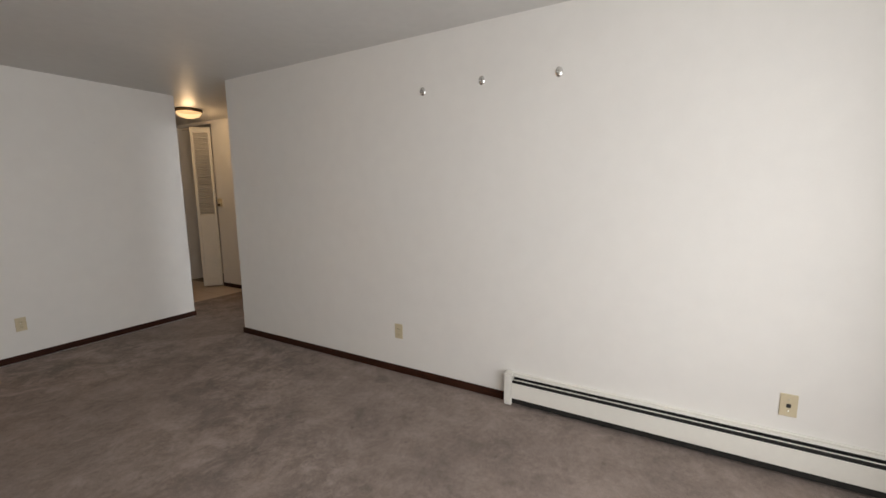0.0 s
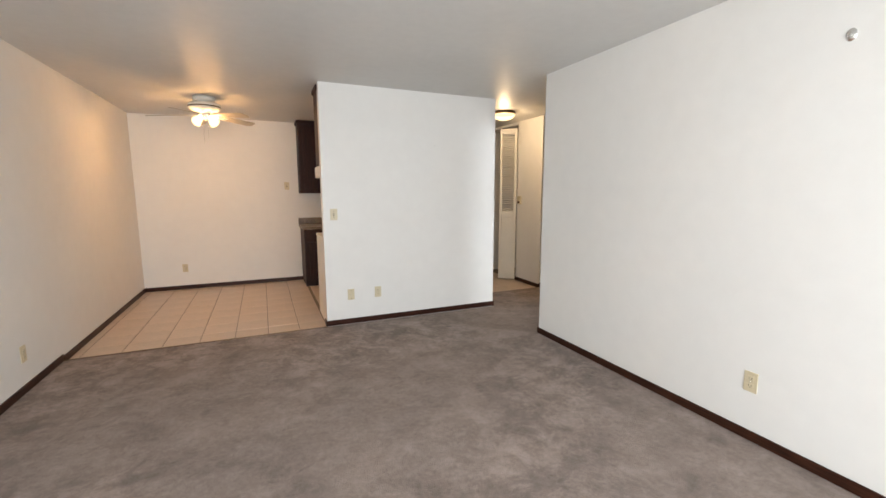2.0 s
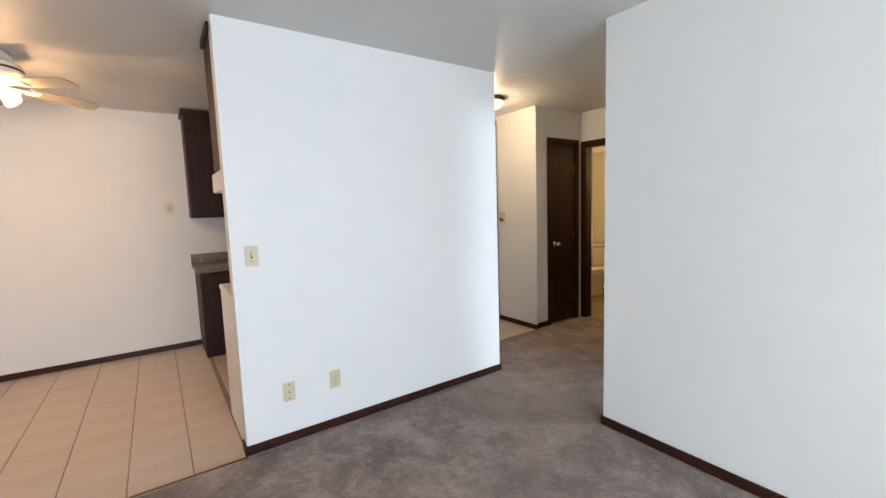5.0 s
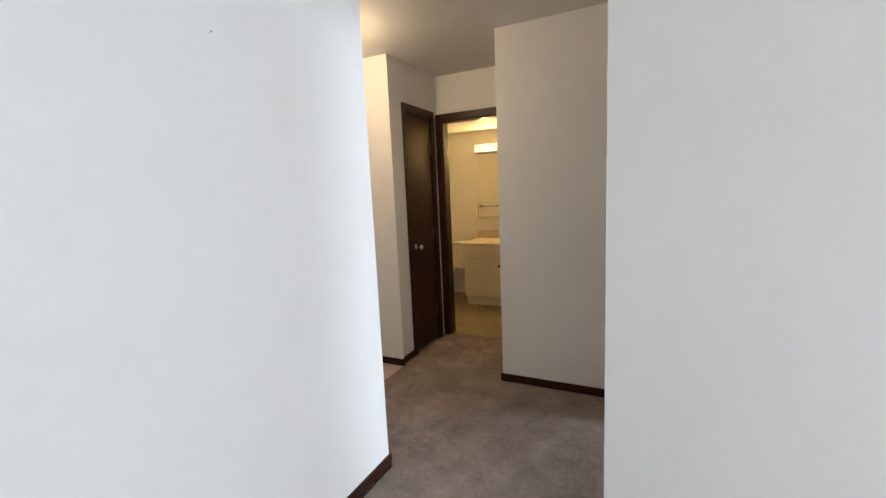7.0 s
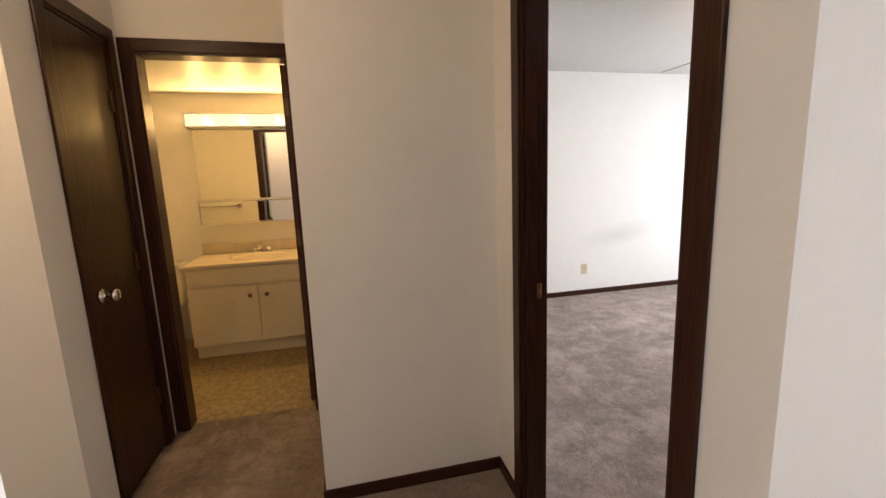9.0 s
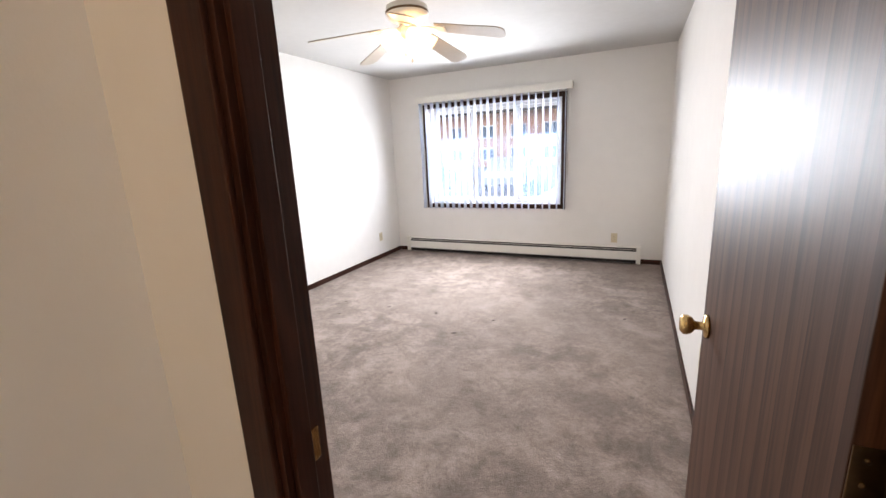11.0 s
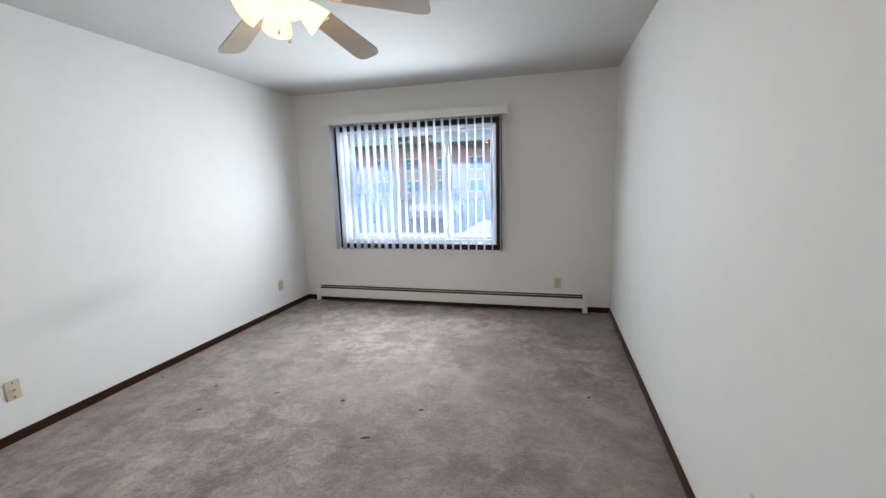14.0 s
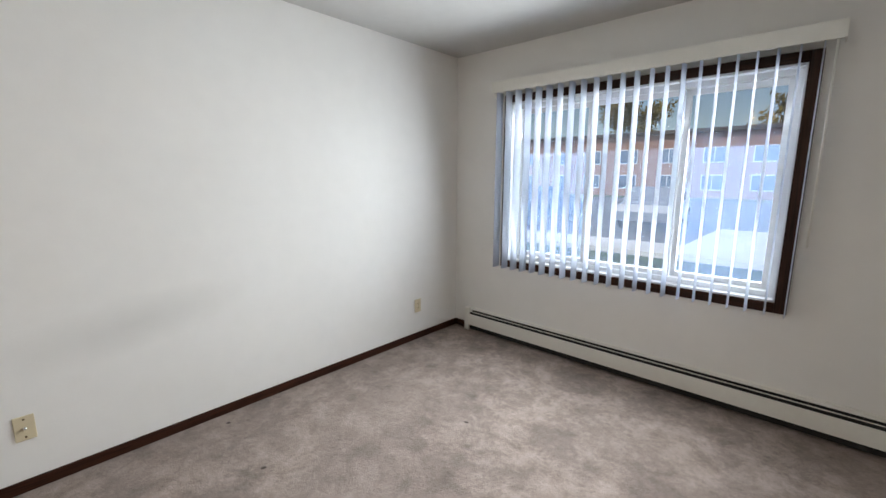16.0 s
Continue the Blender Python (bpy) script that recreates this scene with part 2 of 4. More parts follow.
DARK_Y = wood("dark_stain_along_y", (0.016, 0.005, 0.003), (0.050, 0.017, 0.009), 1)
DOOR_OAK = cathedral("door_oak_veneer", (0.028, 0.011, 0.006), (0.115, 0.055, 0.034))
CABINET = wood("cabinet_walnut", (0.012, 0.004, 0.003), (0.036, 0.012, 0.008), 2, 0.5)
TILE = material("ceramic_tile", (0.60, 0.475, 0.375), 0.35, vary=((3, 0.06), (30, 0.05)), bump=((60, 0.0004),))
GROUT = material("grout", (0.27, 0.215, 0.17), 0.9, vary=((20, 0.15),), bump=((150, 0.001),))
VINYL = material("bath_vinyl", (0.26, 0.20, 0.11), 0.45, vary=((26, 0.35), (7, 0.15)), bump=((60, 0.0004),))
IVORY = material("ivory_plastic", (0.62, 0.53, 0.36), 0.4, vary=((20, 0.03),))
WHITE_PLASTIC = material("white_plastic", (0.78, 0.76, 0.70), 0.4, vary=((15, 0.02),))
DARK_SLOT = material("dark_slot", (0.02, 0.018, 0.016), 0.7)
ENAMEL = material("white_enamel", (0.80, 0.78, 0.72), 0.35, vary=((3, 0.03), (40, 0.015)), bump=((90, 0.0001),))
FINS = material("dark_fins", (0.012, 0.011, 0.01), 0.6, vary=((30, 0.3),))
BRASS = material("polished_brass", (0.72, 0.50, 0.22), 0.22, 1.0, vary=((25, 0.1),))
CHROME = material("chrome", (0.75, 0.74, 0.72), 0.18, 1.0, vary=((30, 0.08),))
AGED = material("aged_brass_hinge", (0.15, 0.10, 0.055), 0.4, 1.0, vary=((40, 0.25),))
WHITE_WOOD = material("white_painted_wood", (0.74, 0.70, 0.62), 0.5, vary=((4, 0.03), (40, 0.02)), bump=((70, 0.0003),))
VANITY_PAINT = material("vanity_paint", (0.72, 0.66, 0.52), 0.45, vary=((4, 0.04), (40, 0.02)))
MARBLE = material("cultured_marble", (0.70, 0.62, 0.47), 0.2, vary=((7, 0.06), (30, 0.04)))
CERAMIC = material("sanitary_ceramic", (0.78, 0.75, 0.68), 0.12, vary=((5, 0.02),))
LAMINATE = material("counter_laminate", (0.17, 0.125, 0.085), 0.35, vary=((60, 0.5), (9, 0.25)))
FAN_WHITE = material("fan_white", (0.74, 0.72, 0.66), 0.35, vary=((12, 0.03),))
FAN_BLADE = material("fan_blade_cream", (0.42, 0.37, 0.29), 0.4, vary=((10, 0.05),), bump=((80, 0.0002),))
BLIND = translucent("blind_vinyl", (0.62, 0.66, 0.74), 0.14)
VINYL_FRAME = material("window_vinyl", (0.80, 0.81, 0.82), 0.35, vary=((6, 0.02),))
GLASS = clear_glass("window_glass")
MIRROR = material("mirror_silver", (0.86, 0.85, 0.82), 0.02, 1.0)
SHADE = glow("lit_frosted_shade", (1.0, 0.70, 0.36), 3.4)
DOME = glow("lit_dome", (1.0, 0.70, 0.36), 3.5)
STRIP = glow("lit_diffuser", (1.0, 0.76, 0.38), 1.8, 0.5)
BULB = glow("lit_bulb", (1.0, 0.82, 0.50), 9.0, 0.0)


# ---- building blocks ----
def box(bm, a, b, bevel=0.0):
    """An upright block between two corners, with softened edges if wanted."""
    c = [(p + q) / 2 for p, q in zip(a, b)]
    d = [abs(q - p) for p, q in zip(a, b)]
    made = bmesh.ops.create_cube(bm, size=1, matrix=Matrix.Translation(c) @ Matrix.Diagonal((*d, 1)))
    if bevel:
        edges = list({e for v in made["verts"] for e in v.link_edges})
        bmesh.ops.bevel(bm, geom=edges, offset=min(bevel, min(d) * 0.45), segments=2, affect="EDGES", profile=0.6)
    return bm


def blocks(*pairs, bevel=0.0):
    bm = bmesh.new()
    for a, b in pairs:
        box(bm, a, b, bevel)
    return bm


def lathe(bm, profile, m=None, steps=28):
    """A turned shape: (radius, height) pairs swept about z, then moved by m."""
    m = m or Matrix.Identity(4)
    rings = []
    for r, z in profile:
        if r < 1e-5:
            rings.append([bm.verts.new(m @ Vector((0, 0, z)))])
        else:
            rings.append([bm.verts.new(m @ Vector((r * math.cos(2 * math.pi * k / steps), r * math.sin(2 * math.pi * k / steps), z))) for k in range(steps)])
    for p, q in zip(rings, rings[1:]):
        for k in range(steps):
            j = (k + 1) % steps
            if len(p) == 1 and len(q) > 1:
                f = bm.faces.new((p[0], q[k], q[j]))
            elif len(q) == 1 and len(p) > 1:
                f = bm.faces.new((p[k], p[j], q[0]))
            elif len(p) > 1:
                f = bm.faces.new((p[k], p[j], q[j], q[k]))
            else:
                continue
            f.smooth = True
    return bm


def tube(bm, points, radius, steps=10):
    """A round bar along points."""
    rings = []
    for i, p in enumerate(points):
        p = Vector(p)
        d = (Vector(points[min(i + 1, len(points) - 1)]) - Vector(points[max(i - 1, 0)])).normalized()
        side = d.cross(Vector((0, 0, 1)) if abs(d.z) < 0.9 else Vector((1, 0, 0))).normalized()
        up = side.cross(d)
        rings.append([bm.verts.new(p + radius * (math.cos(2 * math.pi * k / steps) * side + math.sin(2 * math.pi * k / steps) * up)) for k in range(steps)])
    for a, b in zip(rings, rings[1:]):
        for k in range(steps):
            bm.faces.new((a[k], a[(k + 1) % steps], b[(k + 1) % steps], b[k])).smooth = True
    bm.faces.new(rings[0][::-1]), bm.faces.new(rings[-1])
    return bm


def mesh(name, bm, mat):
    bmesh.ops.recalc_face_normals(bm, faces=bm.faces)
    data = bpy.data.meshes.new(name)
    bm.to_mesh(data)
    bm.free()
    data.materials.append(mat)
    return data


def solid(name, bm, mat, label="", category="", group="", kind="", at=None):
    ob = tagged(new(name, mesh(name, bm, mat)), label, category, group, kind)
    if at:
        ob.matrix_world = at
    return ob


def thing(name, label, category, at=None, group="", kind=""):
    ob = tagged(new(name), label, category, group, kind)
    ob.empty_display_size = 0.1
    if at:
        ob.matrix_basis = at
    return ob


def part(name, bm, mat, parent, label=""):
    ob = tagged(new(name, mesh(name, bm, mat)), label)
    ob.parent = parent
    return ob


# ---- large structure ----
XL, YW, YK = -4.035, -4.945, 3.69      # living room west wall, window wall, dining back wall
HALL_Y = 1.655                        # closet wall of the hall
BR_X, BATH_E, BATH_N = 3.68, 3.63, 2.65
TILE_Y, PART_X = 1.025, -1.889
TF = -0.02                            # tile lies lower than the carpet pile


def wall(name, *pairs):
    return solid(name, blocks(*pairs), PAINT, "off-white painted plaster wall", "wall", kind="structure")


T = 0.125
wall("wall_west", ((XL - T, YW - 0.2, TF), (XL, YK + T, CEIL)))
wall("wall_dining_back", ((XL, YK, TF), (0.0, YK + T, CEIL)))
wall("wall_partition", ((PART_X, 1.048, TF), (0.085, 1.158, CEIL)), ((-0.02, 1.158, TF), (0.085, 3.2, CEIL)))
wall("wall_living_bedroom", ((0, YW, 0), (T, 0, CEIL)))
DX0, DX1, DZ = 0.195, 0.965, 2.045
wall("wall_bedroom_north", ((T, -0.095, 0), (DX0, 0, CEIL)), ((DX1, -0.095, 0), (1.30, 0, CEIL)), ((DX0, -0.095, DZ), (DX1, 0, CEIL)),
     ((1.30, -0.095, 2.05), (3.10, 0, CEIL)), ((3.10, -0.095, 0), (BR_X, 0, CEIL)))
wall("wall_hall_bump", ((1.218, 0.0, 0), (1.30, 0.69, CEIL)), ((1.218, 0.69, 0), (2.0, 0.80, CEIL)), ((2.0, 0.69, 0), (BR_X + T, 0.80, CEIL)))
BY0, BY1 = 0.875, 1.60
wall("wall_bath_west", ((2.0, 0.80, 0), (2.10, BY0, CEIL)), ((2.0, BY1, 0), (2.10, BATH_N, CEIL)), ((2.0, BY0, DZ), (2.10, BY1, CEIL)))
CX0, CX1 = 1.45, 1.885
wall("wall_hall_closet", ((1.22, HALL_Y, 0), (CX0, HALL_Y + 0.09, CEIL)), ((CX1, HALL_Y, 0), (2.0, HALL_Y + 0.09, CEIL)),
     ((CX0, HALL_Y, 2.065), (CX1, HALL_Y + 0.09, CEIL)), ((1.22, HALL_Y + 0.09, TF), (1.31, 2.27, CEIL)), ((1.22, 2.27, 2.40), (1.31, 3.2, CEIL)))
wall("wall_hall_closet_back", ((1.31, 2.18, TF), (2.0, 2.27, CEIL)), ((1.95, 2.27, TF), (2.0, 3.2, CEIL)))
wall("wall_entry", ((0.085, 3.2, TF), (0.20, 3.31, CEIL)), ((1.11, 3.2, TF), (2.1, 3.31, CEIL)), ((0.20, 3.2, 2.06), (1.11, 3.31, CEIL)))
wall("wall_bath_east", ((BATH_E, 0.80, 0), (BATH_E + T, BATH_N + T, CEIL)))
wall("wall_bath_north", ((2.0, BATH_N, 0), (BATH_E, BATH_N + T, CEIL)))
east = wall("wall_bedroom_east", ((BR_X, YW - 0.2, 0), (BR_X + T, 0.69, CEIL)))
east.data.materials[0] = PAINT_DARK_PATCH
wall("wall_bedroom_closet_back", ((1.30, 0.60, 0), (BR_X, 0.69, CEIL)))
WX0, WX1, WZ0, WZ1 = 1.30, 3.11, 0.71, 2.00
LX0, LX1, LZ0, LZ1 = -3.75, -0.75, 0.25, 2.15
wall("wall_window_side", ((XL, YW - 0.2, 0), (LX0, YW, CEIL)), ((LX0, YW - 0.2, 0), (LX1, YW, LZ0)), ((LX0, YW - 0.2, LZ1), (LX1, YW, CEIL)),
     ((LX1, YW - 0.2, 0), (WX0, YW, CEIL)), ((WX0, YW - 0.2, 0), (WX1, YW, WZ0)), ((WX0, YW - 0.2, WZ1), (WX1, YW, CEIL)), ((WX1, YW - 0.2, 0), (BR_X, YW, CEIL)))
solid("ceiling", blocks(((XL - T, YW - 0.2, CEIL), (0.06, YK + T, CEIL + 0.12)), ((0.06, -0.05, CEIL), (BR_X + T, YK + T, CEIL + 0.12))), CEILING, "white satin-painted textured ceiling", "ceiling", kind="structure")
solid("ceiling_bedroom", blocks(((0.06, YW - 0.2, CEIL), (BR_X + T, -0.05, CEIL + 0.12))), CEILING_DIMMED, "white textured bedroom ceiling, toned down matt against the window lamps", "ceiling", kind="structure")
solid("ceiling_bath", blocks(((2.10, 0.80, 2.17), (BATH_E, BATH_N, 2.23))), CEILING, "lowered white bathroom ceiling", "ceiling", kind="structure")

solid("floor_carpet", blocks(((XL, YW, -0.03), (0.0, TILE_Y, 0.0)), ((0.0, 0.0, -0.03), (2.06, TILE_Y, 0.0)), ((0.085, TILE_Y, -0.03), (2.06, 1.628, 0.0)),
      ((1.22, 1.628, -0.03), (2.06, HALL_Y + 0.05, 0.0)), ((T, YW, -0.03), (BR_X, -0.095, 0.0)), ((DX0 - 0.02, -0.095, -0.03), (DX1 + 0.02, 0.0, 0.0)),
      ((1.30, -0.095, -0.03), (3.10, 0.60, 0.0))), CARPET, "taupe grey cut-pile carpet, trodden and stained", "carpet", kind="structure")
floor_tile = solid("floor_tile", blocks(((XL, TILE_Y, -0.06), (PART_X, YK, TF - 0.004)), ((PART_X, 1.158, -0.06), (-0.02, YK, TF - 0.004)), ((0.085, 1.628, -0.06), (2.0, 3.2, TF - 0.004))),
                   GROUT, "beige ceramic tile floor with brown grout", "tile floor", kind="structure")
solid("floor_bath", blocks(((2.06, 0.80, -0.03), (BATH_E, BATH_N, -0.002))), VINYL, "speckled tan vinyl bathroom floor", "vinyl floor", kind="structure")
solid("carpet_edge_strip", blocks(((XL, TILE_Y - 0.012, TF - 0.004), (PART_X, TILE_Y + 0.010, 0.004)), bevel=0.003), AGED, "thin metal strip between carpet and tile", "floor trim", kind="structure")


def baseboard(label, *runs, low=0.0):
    """Runs of (x0, y0, x1, y1): stained board with an eased top edge."""
    bm = bmesh.new()
    for x0, y0, x1, y1 in runs:
        box(bm, (x0, y0, low), (x1, y1, low + 0.057), 0.004)
    along = DARK_X if abs(runs[0][2] - runs[0][0]) > abs(runs[0][3] - runs[0][1]) else DARK_Y
    return solid("baseboard", bm, along, label, "baseboard", kind="structure")


B = 0.012
dark_board = "dark brown stained wooden baseboard"
baseboard(dark_board, (XL, YW, XL + B, TILE_Y))
baseboard(dark_board, (XL, TILE_Y, XL + B, YK), low=TF)
baseboard(dark_board, (XL + B, YK - B, PART_X, YK), low=TF)
baseboard(dark_board, (PART_X - B, 1.048 - B, 0.085 + B, 1.048))
baseboard(dark_board, (PART_X - B, 1.048, PART_X, 1.15))
baseboard(dark_board, (0.085, 1.048, 0.085 + B, 3.2), low=TF)
baseboard(dark_board, (-B, -2.82, 0, B))
baseboard(dark_board, (0, 0, 0.13, B))
baseboard(dark_board, (1.03, 0, 1.218 - B, B))
baseboard(dark_board, (1.218 - B, 0, 1.218, 0.80 + B))
baseboard(dark_board, (1.218, 0.80, 2.0, 0.80 + B))
baseboard(dark_board, (1.22 - B, HALL_Y - B, 1.22, 2.27), low=TF)
baseboard(dark_board, (1.22, HALL_Y - B, 1.39, HALL_Y))
baseboard(dark_board, (T, YW, T + B, -0.107))
baseboard(dark_board, (BR_X - B, YW, BR_X, -0.095))
baseboard(dark_board, (T + B, YW, 0.35, YW + B))
baseboard(dark_board, (3.52, YW, BR_X - B, YW + B))


# ---- doors and casings ----
def hinge(parent, at):
    bm = blocks(((-0.0015, -0.017, -0.045), (0.0015, 0.017, 0.045)), bevel=0.001)
    tube(bm, [(0, 0.019, -0.046), (0, 0.019, 0.046)], 0.006)
    for z in (-0.03, 0.0, 0.03):
        lathe(bm, [(0.0, 0.003), (0.003, 0.0025), (0.0035, 0.0)], Matrix.Translation((0.0015, -0.004, z)) @ Euler((0, radians(90), 0)).to_matrix().to_4x4(), 8)
    h = part("hinge", bm, AGED, parent, "aged brass butt hinge")
    h.matrix_basis = at
    return h


def door_knob(parent, at, mat=BRASS):
    """Round knob on a rose, pointing along local +z."""
    k = part("knob", lathe(bmesh.new(), [(0.0, 0.066), (0.018, 0.065), (0.026, 0.058), (0.027, 0.048), (0.022, 0.038), (0.012, 0.030), (0.011, 0.010), (0.030, 0.008), (0.032, 0.0), (0.0, 0.0)]), mat, parent, "polished brass door knob")
    k.matrix_basis = at
    return k


def frame_y(name, label, x0, x1, top, y0, y1, sides=(True, True)):
    """Jambs, head and casings of an opening in a wall that runs along x, between faces y0 < y1."""
    d = thing(name, label, "door frame", kind="structure")
    j, w, c = 0.016, 0.058, 0.012
    part("jamb", blocks(((x0, y0 - 0.002, 0), (x0 + j, y1 + 0.002, top)), bevel=0.002), DARK_Z, d)
    part("jamb", blocks(((x1 - j, y0 - 0.002, 0), (x1, y1 + 0.002, top)), bevel=0.002), DARK_Z, d)
    part("head", blocks(((x0 + j, y0 - 0.002, top - j), (x1 - j, y1 + 0.002, top)), bevel=0.002), DARK_X, d)
    for near, a, b in ((sides[0], y0 - c, y0), (sides[1], y1, y1 + c)):
        if near:
            part("casing", blocks(((x0 - w, a, 0), (x0 + 0.004, b, top + w)), bevel=0.004), DARK_Z, d)
            part("casing", blocks(((x1 - 0.004, a, 0), (x1 + w, b, top + w)), bevel=0.004), DARK_Z, d)
            part("casing", blocks(((x0 + 0.004, a, top - 0.004), (x1 - 0.004, b, top + w)), bevel=0.004), DARK_X, d)
    return d


def frame_x(name, label, y0, y1, top, x0, x1):
    d = thing(name, label, "door frame", kind="structure")
    j, w, c = 0.016, 0.058, 0.012
    part("jamb", blocks(((x0 - 0.002, y0, 0), (x1 + 0.002, y0 + j, top)), bevel=0.002), DARK_Z, d)
    part("jamb", blocks(((x0 - 0.002, y1 - j, 0), (x1 + 0.002, y1, top)), bevel=0.002), DARK_Z, d)
    part("head", blocks(((x0 - 0.002, y0 + j, top - j), (x1 + 0.002, y1 - j, top)), bevel=0.002), DARK_Y, d)
    for a, b in ((x0 - c, x0), (x1, x1 + c)):
        part("casing", blocks(((a, y0 - w, 0), (b, y0 + 0.004, top + w)), bevel=0.004), DARK_Z, d)
        part("casing", blocks(((a, y1 - 0.004, 0), (b, y1 + w - 0.003, top + w)), bevel=0.004), DARK_Z, d)
        part("casing", blocks(((a, y0 + 0.004, top - 0.004), (b, y1 - 0.004, top + w)), bevel=0.004), DARK_Y, d)
    return d


bed_frame = frame_y("door_frame_1", "dark stained wooden frame of the bedroom doorway", DX0, DX1, DZ, -0.095, 0.0)
part("strike_plate", blocks(((DX1 - 0.019, -0.075, 0.90), (DX1 - 0.0165, -0.045, 0.96)), bevel=0.001), BRASS, bed_frame, "worn brass strike plate")
part("door_stop", blocks(((DX1 - 0.027, -0.052, 0), (DX1 - 0.016, -0.012, DZ - 0.016)), bevel=0.002), DARK_Z, bed_frame)
part("door_stop", blocks(((DX0 + 0.016, -0.052, 0), (DX0 + 0.027, -0.012, DZ - 0.016)), bevel=0.002), DARK_Z, bed_frame)
for z in (0.25, 1.10, 1.80):
    bm = blocks(((DX0 + 0.0155, -0.094, z - 0.05), (DX0 + 0.0175, -0.058, z + 0.05)), bevel=0.0008)
    for dz, dy in ((-0.032, -0.084), (0.0, -0.070), (0.032, -0.084)):
        lathe(bm, [(0, 0.0012), (0.0035, 0.001), (0.004, 0.0)], pose(DX0 + 0.0175, dy, z + dz, 0, 90, 0), 8)
    part("hinge_leaf", bm, AGED, bed_frame, "aged brass hinge leaf with screws")
bath_frame = frame_x("door_frame_2", "dark stained wooden frame of the bathroom doorway", BY0, BY1, DZ, 2.0, 2.10)
closet_frame = frame_y("door_frame_3", "dark stained wooden frame of the hall closet", CX0, CX1, 2.06, HALL_Y, HALL_Y + 0.09, (True, False))
entry_frame = frame_y("door_frame_4", "dark stained wooden frame of the entry door", 0.20, 1.11, 2.06, 3.2, 3.31, (True, False))

bed_door = thing("door_1", "dark oak-veneer bedroom door standing wide open", "door", pose(DX0 + 0.018, -0.112, 0, 0, 0, -88.2))
part("leaf", blocks(((0, 0, 0.012), (0.765, 0.036, DZ - 0.02)), bevel=0.002), DOOR_OAK, bed_door)
door_knob(bed_door, pose(0.70, 0.036, 0.93, -90, 0, 0))
door_knob(bed_door, pose(0.70, 0.0, 0.93, 90, 0, 0))
part("latch", blocks(((0.7645, 0.006, 0.90), (0.7665, 0.030, 0.96)), bevel=0.0008), BRASS, bed_door, "brass latch plate")
for z in (0.25, 1.05, 1.80):
    hinge(bed_door, pose(-0.0012, 0.018, z, 0, 0, 180))

bath_door = thing("door_2", "dark wooden bathroom door opened into the bathroom", "door", pose(2.114, BY0 + 0.018, 0, 0, 0, 1.0))
part("leaf", blocks(((0, 0, 0.012), (0.69, 0.036, DZ - 0.02)), bevel=0.002), DOOR_OAK, bath_door)
door_knob(bath_door, pose(0.63, 0.036, 0.93, -90, 0, 0))
for z in (0.25, 1.05, 1.80):
    hinge(bath_door, pose(-0.0012, 0.018, z, 0, 0, 180))

closet_door = thing("door_3", "dark wooden hall closet door, closed", "door", pose(CX0 + 0.018, HALL_Y + 0.004, 0))
part("leaf", blocks(((0, 0, 0.014), (CX1 - CX0 - 0.036, 0.035, 2.04)), bevel=0.002), DARK_Z, closet_door)
door_knob(closet_door, pose(0.055, 0.0, 0.93, 90, 0, 0), CHROME)
for z in (0.30, 1.02, 1.78):
    hinge(closet_door, pose(CX1 - CX0 - 0.034, -0.004, z, 0, 0, 90))

entry_door = thing("door_4", "dark brown wooden entry door, closed", "door", pose(0.218, 3.215, 0))
part("leaf", blocks(((0, 0, 0.014), (0.874, 0.04, 2.04)), bevel=0.002), DARK_Z, entry_door)
door_knob(entry_door, pose(0.07, 0.0, 0.95, 90, 0, 0))


def louver_panel(parent, m, width, height, split=1.05):
    """One bifold leaf: stiles, rails, slanted slats above and a flat panel below."""
    def put(name, bm):
        o = part(name, bm, WHITE_WOOD, parent)
        o.matrix_basis = m
        return o
    st, th = 0.038, 0.028
    put("stile", blocks(((0, 0, 0.02), (st, th, height)), bevel=0.003))
    put("stile", blocks(((width - st, 0, 0.02), (width, th, height)), bevel=0.003))
    for z0, z1 in ((0.02, 0.13), (split - 0.05, split + 0.05), (height - 0.075, height)):
        put("rail", blocks(((st, 0.001, z0), (width - st, th - 0.001, z1)), bevel=0.003))
    put("panel", blocks(((st, 0.009, 0.13), (width - st, 0.019, split - 0.05)), bevel=0.002))
    z, step = split + 0.065, 0.034
    slat = bmesh.new()
    made = bmesh.ops.create_cube(slat, size=1, matrix=Matrix.Diagonal((width - 2 * st, 0.034, 0.006, 1)))
    data = mesh("slat", slat, WHITE_WOOD)
    while z < height - 0.085:
        s = new("slat", data)
        s.parent = parent
        s.matrix_basis = m @ pose(width / 2, th / 2, z, 38, 0, 0)
        z += step


bifold = thing("bifold_door", "white louvered bifold closet door, folded open", "bifold door", pose(1.215, 2.285, TF))
louver_panel(bifold, pose(0, 0, 0, 0, 0, 143), 0.26, 2.36)
louver_panel(bifold, pose(-0.185, 0.195, 0, 0, 0, -27), 0.26, 2.36)
part("track", blocks(((0.01, -0.01, 2.37), (0.035, 0.76, 2.395)), bevel=0.002), CHROME, bifold, "metal head track")
bed_bifold = thing("bifold_door", "white louvered bifold door of the bedroom closet", "bifold door", pose(1.735, -0.10, 0))
louver_panel(bed_bifold, pose(0.0, -0.29, 0, 0, 0, 95), 0.30, 2.02)
louver_panel(bed_bifold, pose(0.02, -0.28, 0, 0, 0, 60), 0.30, 2.02)


